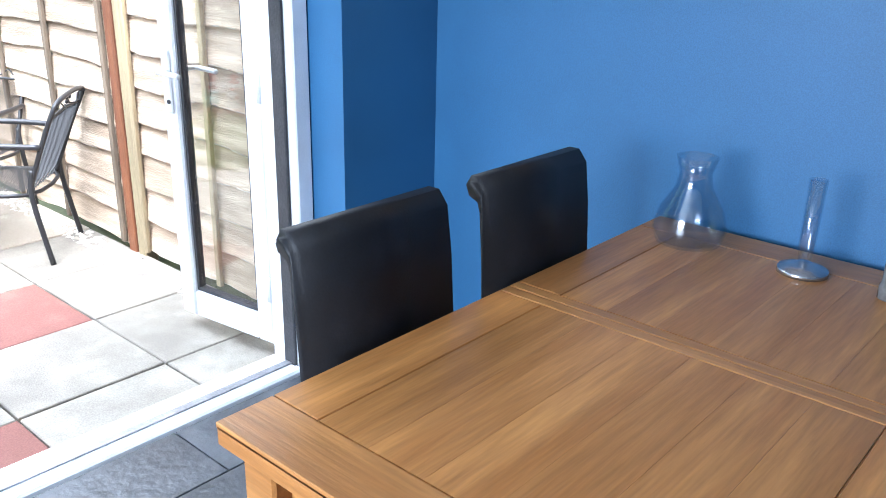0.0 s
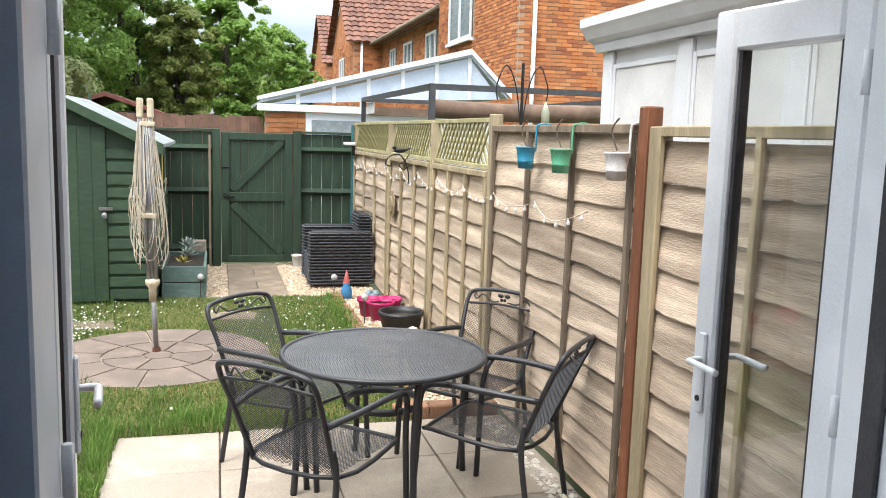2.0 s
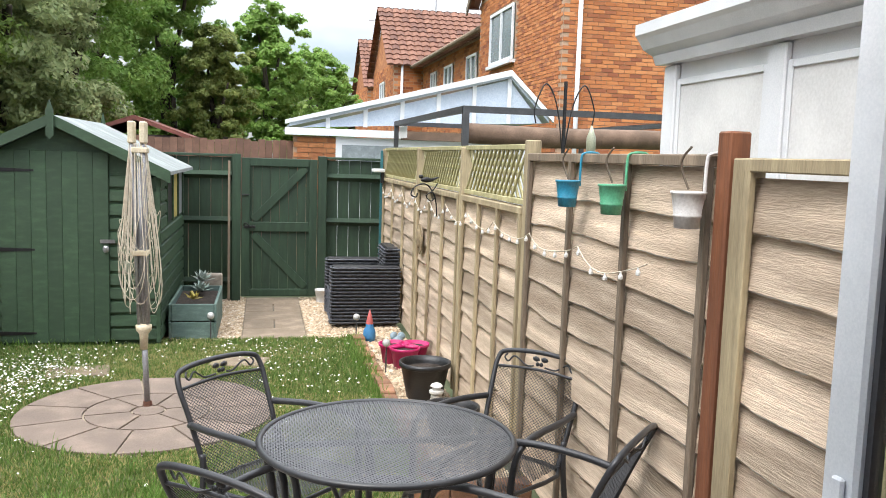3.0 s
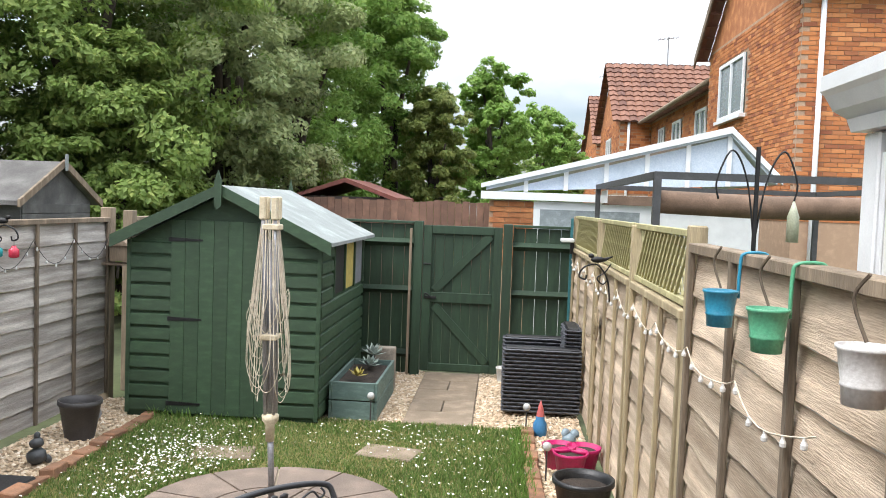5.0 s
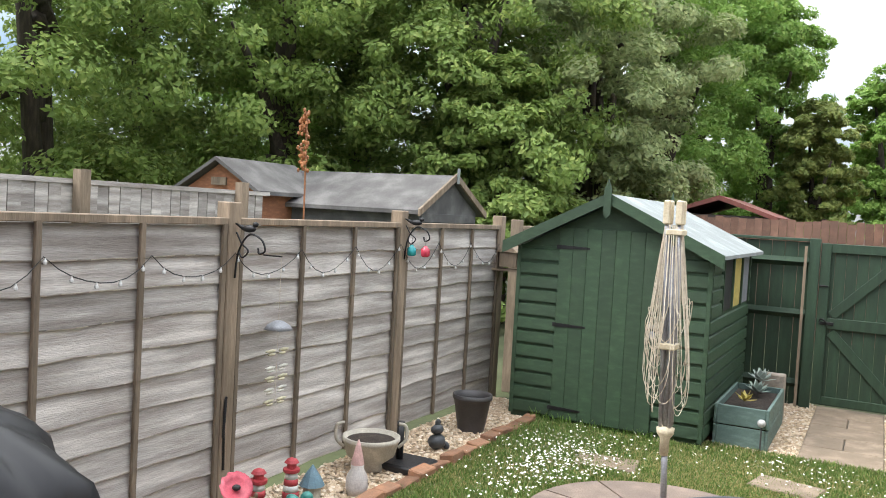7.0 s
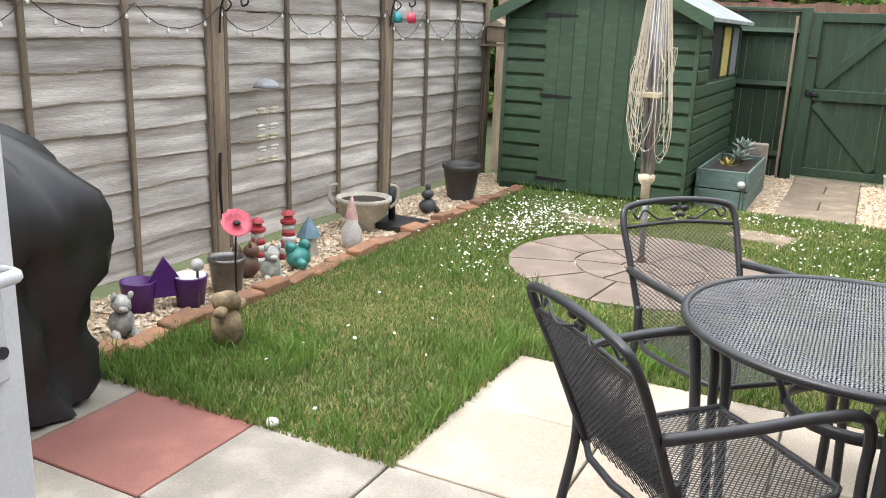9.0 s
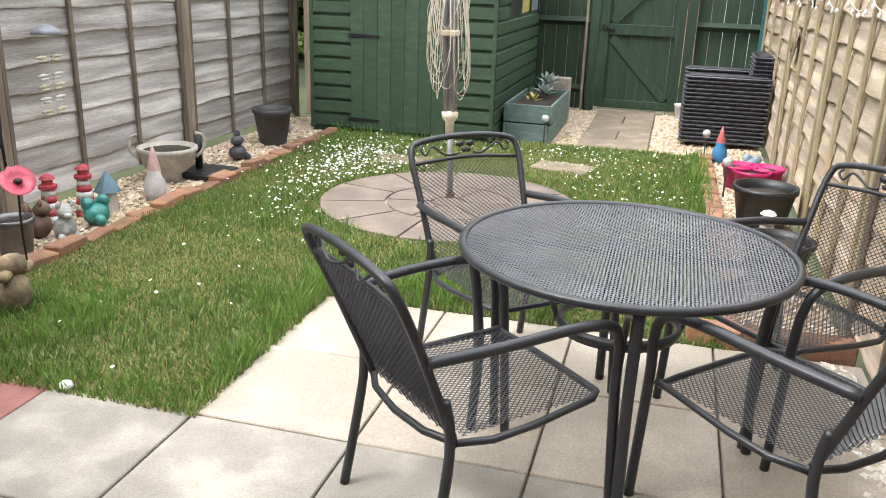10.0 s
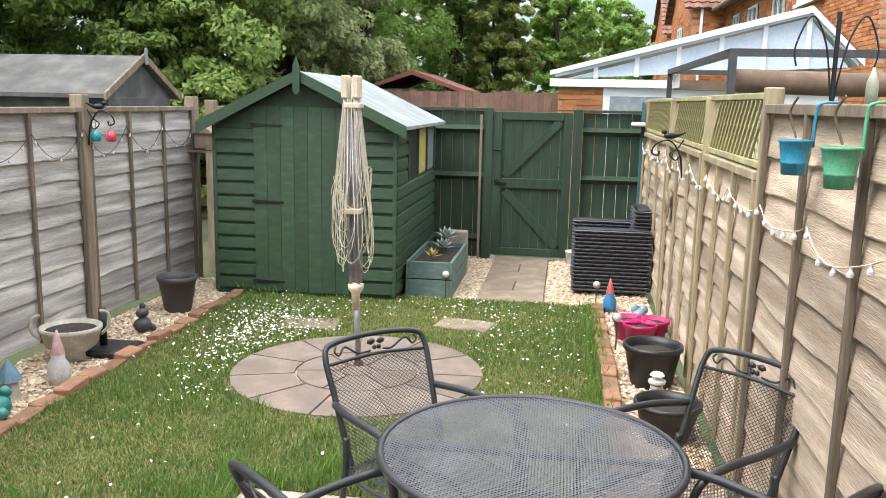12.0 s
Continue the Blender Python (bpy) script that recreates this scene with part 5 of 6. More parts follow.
rb = figure("lantern_ornament", -1.56, 5.86, flat("dark grey cast metal", (0.06, 0.065, 0.07), 0.5), [(0, 0, 0.06, 0.065, 0.06, 0.06), (0, 0, 0.15, 0.045, 0.045, 0.04), (0.05, 0.05, 0.03, 0.03, 0.03, 0.03), (0, 0, 0.20, 0.02, 0.02, 0.03)], "dark grey lantern ornament on gravel")
for (x, y, z, l) in ((-0.39, 2.51, 0.022, "white pebble at the lawn corner"),):
    b = part("pebble", ball(bmesh.new(), 0, 0, 0.018, 0.026, 0.024, 0.02), W_, smooth=True)
    b.matrix_world = pose(x, y, -0.002)
    tagged(b, l, "stone")
figure("jar_ornament", 2.13, 7.05, flat("blue grey glass", (0.25, 0.33, 0.38), 0.3), [(0, 0, 0.05, 0.06, 0.06, 0.055), (0.04, 0.02, 0.09, 0.04, 0.04, 0.035), (-0.03, 0.0, 0.10, 0.035, 0.03, 0.04)], "blue grey frog ornament on gravel")


def stake_light(x, y, h, label):
    th = thing("solar_light", x, y, -0.02, label, "garden light", "solar stake lights")
    part("stake", rod(bmesh.new(), (0, 0, 0), (0, 0, h - 0.03), 0.006), M_DARKGREY, th)
    part("globe", ball(bmesh.new(), 0, 0, h, 0.034), flat("milky globe", (0.5, 0.5, 0.48), 0.2), th, "milky glass globe", smooth=True)


stake_light(-1.48, 3.32, 0.24, "solar stake light with milky globe on gravel")
stake_light(1.80, 7.42, 0.22, "solar stake light with milky globe by lawn")
stake_light(1.90, 6.15, 0.26, "solar stake light with milky globe by pots")
stake_light(0.48, 7.44, 0.24, "white bird solar stake light by path")
pp = thing("poppy_stake", -1.30, 3.40, -0.01, "pink metal poppy on a thin stake", "ornament")
part("stem", tube(bmesh.new(), bent((0, 0, 0), (-0.01, 0, 0.2), (0.0, 0, 0.44)), 0.005, 6), M_IRON, pp)
bm = lathe(bmesh.new(), [(0.01, 0.43), (0.04, 0.435), (0.072, 0.46), (0.075, 0.465), (0.05, 0.445), (0.001, 0.44)], n=24, wob=0.08)
bmesh.ops.rotate(bm, cent=(0, 0, 0.44), matrix=Matrix.Rotation(radians(50), 3, Vector((0.6, 0.8, 0))), verts=bm.verts)
part("flower", bm, flat("pink poppy", (0.62, 0.10, 0.14), 0.45), pp, "pink cupped petals", smooth=True)
part("eye", ball(bmesh.new(), 0.012, -0.008, 0.452, 0.020, 0.020, 0.014), M_IRON, pp)


# ---- hanging things on the fences ----
def bucket(y, c, label):
    th = thing("hanging_bucket", RX - 0.115, y, 1.52, label, "hanging pot", "hanging buckets")
    bm = lathe(bmesh.new(), [(0.038, 0), (0.041, 0.034), (0.0435, 0.036), (0.0435, 0.042), (0.042, 0.044), (0.051, 0.104), (0.055, 0.107), (0.055, 0.114), (0.050, 0.114), (0.037, 0.018), (0.001, 0.016)], n=22)
    part("body", bm, c, th, smooth=True)
    part("hook", tube(bmesh.new(), bent((0.054, 0, 0.09), (0.056, 0, 0.20), (0.068, 0, 0.230), (0.13, 0, 0.232), (0.152, 0, 0.20)), 0.0055, 6), c, th, smooth=True)
    part("soil", lathe(bmesh.new(), [(0.042, 0.07), (0.046, 0.085), (0.001, 0.095)], n=12), M_EARTH, th, "dark soil")
    part("stem", tube(bmesh.new(), bent((0, 0, 0.12), (-0.02, 0.02, 0.2), (-0.01, -0.02, 0.25)), 0.004, 5), M_BATTEN, th, "bare brown stem")


bucket(3.13, flat("blue enamel", (0.035, 0.27, 0.42), 0.35), "blue metal bucket hung on fence top")
bucket(2.66, flat("mint enamel", (0.12, 0.42, 0.24), 0.35), "mint green metal bucket hung on fence top")
bucket(2.08, flat("white enamel", (0.74, 0.72, 0.70), 0.35), "off-white metal bucket hung on fence top")


def string_lights(x, side, y0, y1, z, sag, spans, bulbs, label):
    th = thing("string_lights", x, 0, 0, label, "string lights")
    pts = []
    n = spans * 8
    for k in range(n + 1):
        u = k / 8 % 1
        pts.append((side * 0.055, y0 + (y1 - y0) * k / n, z + 0.02 * math.sin(k * 0.7) - sag * 4 * u * (1 - u)))
    part("cable", tube(bmesh.new(), pts, 0.0028, 4), M_IRON if side > 0 else M_ROPE, th)
    me = mesh_of(lathe(bmesh.new(), [(0.004, 0.0), (0.005, -0.008), (0.010, -0.018), (0.009, -0.028), (0.0015, -0.032)][::-1], n=8), flat("clear bulb", (0.72, 0.72, 0.70), 0.12), "bulb")
    for k in range(bulbs):
        f = (k + 0.5) / bulbs * n
        i = int(f)
        p = Vector(pts[i]).lerp(Vector(pts[min(i + 1, n)]), f - i)
        piece("bulb", me, th, Matrix.Translation(p))


string_lights(LX, 1, 2.3, 7.8, 1.46, 0.16, 9, 40, "black string of clear festoon bulbs along fence")
string_lights(RX, -1, 2.45, 9.3, 1.36, 0.09, 10, 46, "pale string of clear festoon bulbs along fence")


def bird_bracket(x, y, z, s, label, lamps=()):
    th = thing("bird_bracket", x, y, z, label, "bracket", "iron bird brackets")
    part("scroll", tube(bmesh.new(), bent((0.01 * s, 0, -0.20), (0.03 * s, 0, -0.05), (0.10 * s, 0.0, 0.05), (0.19 * s, 0, 0.03), (0.22 * s, 0, -0.03), (0.18 * s, 0, -0.05), (0.17 * s, 0, -0.02)), 0.006, 6), M_IRON, th, smooth=True)
    part("scroll", tube(bmesh.new(), bent((0.01 * s, 0, 0.06), (0.05 * s, 0, 0.0), (0.10 * s, 0, -0.04), (0.06 * s, 0, -0.08), (0.03 * s, 0, -0.05)), 0.005, 6), M_IRON, th, smooth=True)
    bm = ball(bmesh.new(), 0.10 * s, 0, 0.085, 0.05, 0.018, 0.022)
    ball(bm, 0.145 * s, 0, 0.11, 0.02, 0.014, 0.016)
    rod(bm, (0.06 * s, 0, 0.085), (0.0, 0, 0.11), 0.014, 0.004, 6)
    part("bird", bm, M_IRON, th, smooth=True)
    for dx, c, lab in lamps:
        lp = part("lamp", lathe(bmesh.new(), [(0.022, -0.17), (0.034, -0.16), (0.034, -0.11), (0.018, -0.10), (0.014, -0.085)], dx * s, 0, 14), c, th, lab, smooth=True)
        part("wire", rod(bmesh.new(), (dx * s, 0, -0.085), (dx * s, 0, -0.03), 0.002, n=4), M_IRON, lp)


bird_bracket(LX + 0.05, 4.13, 1.50, 1, "black iron bird bracket on fence post")
bird_bracket(LX + 0.05, 6.02, 1.56, 1, "black iron bird bracket with teal and red lanterns", ((0.07, flat("teal glass", (0.03, 0.34, 0.36), 0.2), "teal glass lantern"), (0.19, flat("red glass", (0.60, 0.05, 0.09), 0.2), "red glass lantern")))
bird_bracket(RX - 0.05, 6.15, 1.45, -1, "black iron bird bracket on fence")
sn = part("sun_plaque", lathe(bmesh.new(), [(0.13, 0), (0.13, 0.008), (0.085, 0.012), (0.075, 0.022), (0.001, 0.028)], n=24, wob=0.06), mat("rusty tan plaque", (0.34, 0.26, 0.15), (0.18, 0.13, 0.08), 0.7, scale=30))
sn.matrix_world = pose(RX - 0.05, 6.9, 1.00, 0, -90, 0)
tagged(sn, "round rusty sun plaque on fence", "ornament")
mb = thing("wind_mobile", LX + 0.14, 4.44, 0, "hanging dragonfly mobile of cream wings on fence", "ornament")
part("cord", rod(bmesh.new(), (0, 0, 0.55), (0, 0, 1.42), 0.0015, n=4), M_ROPE, mb)
part("nail", rod(bmesh.new(), (-0.16, 0, 1.42), (0.005, 0, 1.42), 0.004, n=5), M_IRON, mb)
part("cap", lathe(bmesh.new(), [(0.085, 0.985), (0.07, 1.01), (0.03, 1.035), (0.003, 1.04)], n=16), flat("grey mobile cap", (0.3, 0.31, 0.33)), mb, smooth=True)
for k, z in enumerate((0.86, 0.76, 0.70, 0.63, 0.56)):
    bm = bmesh.new()
    for s in (-1, 1):
        ball(bm, 0, s * 0.06, z, 0.008, 0.055, 0.012, 1)
        ball(bm, 0, s * 0.05, z - 0.02, 0.008, 0.04, 0.009, 1)
    part("dragonfly", bm, flat("cream wings", (0.62, 0.58, 0.40) if k % 2 == 0 else (0.7, 0.68, 0.6)), mb, smooth=True)
gl = thing("security_light", RX - 0.06, 9.3, 1.40, "small white solar security light on corner post", "light")
part("arm", boxed(-0.02, -0.02, 0.0, 0.02, 0.02, 0.12), M_IRON, gl)
part("head", boxed(-0.12, -0.06, 0.12, 0.02, 0.06, 0.16, bevel=0.01), M_WHITE, gl)
tagged(part("corner_post", boxed(2.262, 9.38, -0.06, 2.292, 9.41, 1.77, bevel=0.005), flat("blue green post paint", (0.03, 0.15, 0.17))), "blue green painted corner post", "fence post")
bh = thing("bird_house", -1.90, 7.84, 1.25, "small weathered wooden bug house on fence post", "bird house")
part("body", boxed(-0.09, -0.08, 0, 0.09, 0.08, 0.14, bevel=0.004), M_GREYPOST, bh)
part("roof", prism(bmesh.new(), [(-0.12, 0.141), (0.12, 0.141), (0.0, 0.21)], -0.1, 0.1), M_GREYPOST, bh)
part("shelf", boxed(-0.16, -0.08, -0.04, 0.14, 0.08, -0.02), M_GREYPOST, bh)
pipe = tagged(part("drain_pipe", rod(bmesh.new(), (-1.85, 7.1, 0.05), (-1.72, 7.02, 0.05), 0.05, n=14), flat("grey pipe", (0.35, 0.35, 0.36))), "short grey pipe end on gravel", "pipe")
hk = tagged(part("hose_hook", tube(bmesh.new(), bent((LX + 0.055, 4.11, 0.2), (LX + 0.055, 4.10, 0.5), (LX + 0.055, 4.11, 0.62), (LX + 0.08, 4.07, 0.4)), 0.008, 6), M_IRON), "black wire hook on fence post", "hook")

# ---- beyond the fences ----
# neighbour's white conservatory
nc = thing("neighbour_conservatory", 0, 0, 0, "white plastic panelled conservatory next door", "conservatory")
part("wall", boxed(2.60, 0.63, 0, 2.66, 3.0, 2.16), M_UPVC, nc)
for k in range(4):
    y = 2.95 - k * 0.74
    part("mullion", boxed(2.572, y - 0.05, 0, 2.599, y + 0.05, 2.12, bevel=0.006), M_UPVC, nc)
    if k < 3:
        panel = part("panel", boxed(2.588, y - 0.685, 0.9, 2.599, y - 0.055, 2.06, bevel=0.006), M_WHITE, nc)
        for a in ((y - 0.685, 0.9, y - 0.66, 2.06), (y - 0.08, 0.9, y - 0.055, 2.06), (y - 0.659, 2.035, y - 0.081, 2.06)):
            part("bead", boxed(2.580, a[0], a[1], 2.587, a[2], a[3], bevel=0.002), M_UPVC, panel)
part("end_wall", boxed(2.661, 2.94, 0, 5.6, 3.0, 2.16), M_UPVC, nc)
part("gutter", prism(bmesh.new(), [(2.475, 2.23), (2.50, 2.19), (2.545, 2.165), (2.598, 2.165), (2.598, 2.29), (2.46, 2.29), (2.46, 2.245)], 0.63, 3.06), M_UPVC, nc)
part("cornice", prism(bmesh.new(), [(2.545, 2.125), (2.598, 2.125), (2.598, 2.163), (2.53, 2.163)], 0.63, 3.03), M_UPVC, nc)
part("roof", prism(bmesh.new(), [(2.50, 2.295), (5.6, 3.1), (5.6, 3.0), (2.661, 2.20)], 0.63, 3.05), M_WHITE, nc)

# pergola frame next door with rolled canopy
pg = thing("gazebo", -0.22, 0, -0.04, "dark metal gazebo frame with rolled brown canopy", "gazebo")
M_PERG = flat("dark grey gazebo metal", (0.06, 0.062, 0.065), 0.5)
for x, y in ((3.0, 11.6), (3.0, 7.4), (5.8, 11.6), (5.8, 7.4)):
    part("post", boxed(x - 0.03, y - 0.03, -0.02, x + 0.03, y + 0.03, 2.24), M_PERG, pg)
for a in ((2.97, 7.4, 3.03, 11.6), (5.77, 7.4, 5.83, 11.6), (3.03, 11.57, 5.77, 11.63), (3.03, 7.37, 5.77, 7.43)):
    part("beam", boxed(a[0], a[1], 2.18, a[2], a[3], 2.24), M_PERG, pg)
part("canopy", tube(bmesh.new(), [(3.1, 7.8, 2.0), (4.0, 7.78, 1.98), (5.0, 7.82, 2.0), (5.7, 7.8, 2.0)], 0.10, 10), mat("brown canopy cloth", (0.20, 0.13, 0.09), (0.12, 0.08, 0.055), 0.9, scale=6), pg, "rolled brown cloth canopy", smooth=True)
part("canopy_edge", boxed(3.05, 11.3, 1.98, 5.7, 11.5, 2.10), mat("brown cloth", (0.20, 0.13, 0.09), (0.12, 0.08, 0.055), 0.9, scale=6), pg)
part("valance", boxed(3.03, 10.9, 2.0, 3.04, 11.5, 2.16), M_WHITE, pg, "white scalloped cloth edge")
fp = thing("bird_feeder_pole", 2.82, 4.85, 0, "black iron bird feeder pole with curled hooks", "bird feeder")
part("pole", rod(bmesh.new(), (0, 0, -0.06), (0, 0, 2.22), 0.012), M_IRON, fp)
for s in (-1, 1):
    part("hook", tube(bmesh.new(), bent((0, 0, 1.72), (s * 0.05, 0, 2.05), (s * 0.13, 0, 2.20), (s * 0.2, 0, 2.05), (s * 0.19, 0, 1.95)), 0.005, 6), M_IRON, fp, smooth=True)
part("feeder", lathe(bmesh.new(), [(0.03, 1.74), (0.03, 1.87), (0.02, 1.90), (0.004, 1.95)], 0.19, 0, 14), flat("seed feeder", (0.4, 0.42, 0.3), 0.3), fp, "clear seed feeder", smooth=True)
# far conservatory
M_POLY = mat("pale blue roof sheet", (0.60, 0.68, 0.78), (0.52, 0.60, 0.71), 0.25, scale=2, fine=60, bump=0.05)
fc = thing("far_conservatory", 0, 0, 0, "white framed conservatory with translucent sloping roof", "conservatory")
L0, PK, R0 = (1.30, 2.14), (4.56, 2.98), (5.2, 2.34)
part("roof", prism(bmesh.new(), [L0, PK, (4.56, 2.93), (1.30, 2.09)], 12.0, 16.0), M_POLY, fc, "pale translucent roof sheets")
part("roof", prism(bmesh.new(), [PK, R0, (5.2, 2.29), (4.56, 2.93)], 12.0, 16.0), M_POLY, fc, "pale translucent roof sheets")
part("gable", prism(bmesh.new(), [(1.45, 2.08), (5.1, 2.28), (4.56, 2.91)], 12.06, 12.09), M_POLY, fc)
for k in range(7):
    u = k / 6
    x, zt = L0[0] + (PK[0] - L0[0]) * u, L0[1] + (PK[1] - L0[1]) * u
    if k:
        part("glazing_bar", boxed(x - 0.03, 12.03, 2.05 + 0.2 * u, x + 0.03, 12.058, zt - 0.02), M_UPVC, fc)
part("verge", prism(bmesh.new(), [(1.23, 2.12), (1.23, 2.18), (4.56, 3.05), (4.56, 2.96)], 11.95, 12.02), M_UPVC, fc)
part("verge", prism(bmesh.new(), [(4.561, 2.96), (4.561, 3.05), (5.26, 2.38), (5.26, 2.29)], 11.95, 12.02), M_UPVC, fc)
part("eaves_beam", boxed(1.23, 11.96, 1.97, 5.0, 12.05, 2.075), M_UPVC, fc)
part("wall", boxed(1.35, 12.06, 0, 1.95, 12.2, 1.96), M_BRICKBED, fc)
me = mesh_of(boxed(-0.103, -0.02, 0, 0.103, 0.0, 0.065), M_BRICK, "brick")
wp = fc.children[-1]
for j in range(12):
    for i in range(4):
        piece("brick", me, wp, pose(1.35 + 0.11 + i * 0.215 + (j % 2) * 0.05, 12.059, 1.05 + j * 0.075))
fd = part("door", boxed(1.96, 12.03, 0, 5.0, 12.06, 1.96), M_UPVC, fc)
fwn = part("pane", boxed(2.05, 12.02, 1.0, 3.4, 12.029, 1.85), flat("dim grey glazing", (0.30, 0.34, 0.36), 0.12), fd)

# brick houses
HX = 6.25


def brick_face(parent, origin, along, L, z0, z1, holes=(), step=(0.225, 0.075)):
    """Stretcher courses on a wall: along gives the turn in degrees; holes: (u0, z0, u1, z1)."""
    me_l = mesh_of(boxed(0.004, -0.012, 0.004, step[0] - 0.008, 0, step[1] - 0.008), M_BRICK, "brick")
    V, F = [], []
    base = np.array([v.co[:] for v in me_l.vertices])
    fcs = np.array([p.vertices[:] for p in me_l.polygons])
    n = 0
    for j in range(int((z1 - z0) / step[1])):
        z = z0 + j * step[1]
        for i in range(int(L / step[0])):
            u = i * step[0] + (step[0] / 2 if j % 2 else 0)
            if u + step[0] > L or any(a - step[0] < u < c and b - step[1] < z < d for a, b, c, d in holes):
                continue
            V.append(base + (u, 0, z)); F.append(fcs + 8 * n); n += 1
    ob = cloud("bricks", np.concatenate(V), np.concatenate(F), M_BRICKI, "", "", parent)
    ob["kind"] = "stuff"
    ob.matrix_basis = pose(*origin, 0, 0, along)


M_BRICKI = island_mat("orange bricks", [(0.50, 0.20, 0.075), (0.40, 0.145, 0.055), (0.56, 0.245, 0.10), (0.24, 0.085, 0.045), (0.47, 0.185, 0.07)], 0.9)


def house_window(parent, x, y0, y1, z0, z1):
    w = part("window", boxed(x - 0.03, y0, z0, x - 0.015, y1, z1), flat("dark pane", (0.10, 0.15, 0.16), 0.08), parent)
    for a in ((y0, z0, y0 + 0.07, z1), (y1 - 0.07, z0, y1, z1), (y0 + 0.07, z0, y1 - 0.07, z0 + 0.07), (y0 + 0.07, z1 - 0.07, y1 - 0.07, z1), ((y0 + y1) / 2 - 0.04, z0 + 0.07, (y0 + y1) / 2 + 0.04, z1 - 0.07)):
        part("frame", boxed(x - 0.07, a[0], a[1], x - 0.031, a[2], a[3]), M_UPVC, w)
    part("sill", boxed(x - 0.12, y0 - 0.06, z0 - 0.08, x, y1 + 0.06, z0 - 0.005), M_UPVC, w)


h1 = thing("brick_house", 0, 0, 0, "orange brick house with tiled gable roof", "house", "brick houses")
part("wall", prism(bmesh.new(), [(HX, 0), (HX + 7, 0), (HX + 7, 5.6), (HX, 5.6)], 14.5, 20.6), M_BRICKBED, h1)
W1 = [(3.0, 3.85, 5.0, 5.15)]
brick_face(h1, (HX, 20.6, 0), -90, 6.1, 1.8, 5.6, [(6.1 - 5.0, 3.85, 6.1 - 3.0, 5.15)])
brick_face(h1, (HX, 14.5, 0), 0, 5.0, 1.8, 6.0)
house_window(h1, HX, 17.55, 19.45, 3.9, 5.1)
part("downpipe", rod(bmesh.new(), (HX + 0.30, 14.44, 0), (HX + 0.30, 14.44, 5.6), 0.045), M_UPVC, h1, "white downpipe", smooth=True)
bm = bmesh.new()
G = [(14.5, 5.6), (20.6, 5.6), (17.55, 8.0)]
A = [bm.verts.new((HX, y, z)) for y, z in G]; B = [bm.verts.new((HX + 7, y, z)) for y, z in G]
bm.faces.new(A); bm.faces.new(B[::-1])
for k in range(3):
    bm.faces.new((A[k], A[(k + 1) % 3], B[(k + 1) % 3], B[k]))
part("gable", bm, M_BRICK, h1)


def tiled_roof(parent, c0, c1, c2, c3, nu, nv):
    """Rows of lapped tiles over the quad c0 c1 (eave) c3 c2 (ridge)."""
    c0, c1, c2, c3 = map(Vector, (c0, c1, c2, c3))
    nrm = (c1 - c0).cross(c2 - c0).normalized()
    if nrm.z < 0:
        nrm = -nrm
    V, F, n = [], [], 0
    for j in range(nv):
        for i in range(nu):
            def pt(u, v):
                return (c0.lerp(c1, u)).lerp(c2.lerp(c3, u), v)
            u0, u1, um, v0, v1 = i / nu, (i + 0.97) / nu, (i + 0.5) / nu, j / nv, (j + 1.15) / nv
            a, b, m0, c, d, m1 = pt(u0, v0) + nrm * .05, pt(u1, v0) + nrm * .05, pt(um, v0) + nrm * .10, pt(u0, v1), pt(u1, v1), pt(um, v1) + nrm * .05
            V += [a, m0, b, d, m1, c, pt(u0, v0), pt(u1, v0)]
            F += [[n, n + 1, n + 4, n + 5], [n + 1, n + 2, n + 3, n + 4], [n + 6, n + 7, n + 2, n + 1, n]]
            n += 8
    me = bpy.data.meshes.new("tiles")
    me.from_pydata([v[:] for v in V], [], F)
    me.materials.append(M_TILEI)
    ob = new("tiles", me)
    ob.parent = parent
    ob["kind"] = "stuff"


M_TILEI = island_mat("roof tiles", [(0.17, 0.085, 0.06), (0.23, 0.12, 0.085), (0.13, 0.07, 0.055)], 0.85)
tiled_roof(h1, (HX - 0.3, 14.3, 5.45), (HX + 7, 14.3, 5.45), (HX - 0.3, 17.55, 8.05), (HX + 7, 17.55, 8.05), 24, 12)
tiled_roof(h1, (HX - 0.3, 20.8, 5.45), (HX + 7, 20.8, 5.45), (HX - 0.3, 17.55, 8.05), (HX + 7, 17.55, 8.05), 24, 12)
for y in (14.25, 20.85):
    bm = bmesh.new()
    P4 = [(y, 5.30), (y, 5.50), (17.55, 8.15), (17.55, 7.93)]
    A = [bm.verts.new((HX - 0.33, a, b)) for a, b in P4]; B = [bm.verts.new((HX - 0.29, a, b)) for a, b in P4]
    bm.faces.new(A); bm.faces.new(B[::-1])
    for k in range(4):
        bm.faces.new((A[k], A[(k + 1) % 4], B[(k + 1) % 4], B[k]))
    part("bargeboard", bm, M_BATTEN, h1)

h2 = thing("brick_house", 0, 0, 0, "orange brick terrace with brown tiled roof", "house", "brick houses")
part("wall", boxed(HX + 0.5, 20.7, 0, HX + 7, 31, 5.1), M_BRICKBED, h2)
brick_face(h2, (HX + 0.5, 31, 0), -90, 10.3, 2.2, 5.1, [(10.3 - 3.2, 3.3, 10.3 - 2.0, 4.7), (10.3 - 6.3, 3.3, 10.3 - 5.1, 4.7), (10.3 - 8.6, 3.3, 10.3 - 7.7, 4.7)], (0.3, 0.1))
for y0, y1 in ((22.7, 23.9), (25.8, 27.0), (28.4, 29.3)):
    house_window(h2, HX + 0.5, y0, y1, 3.35, 4.65)
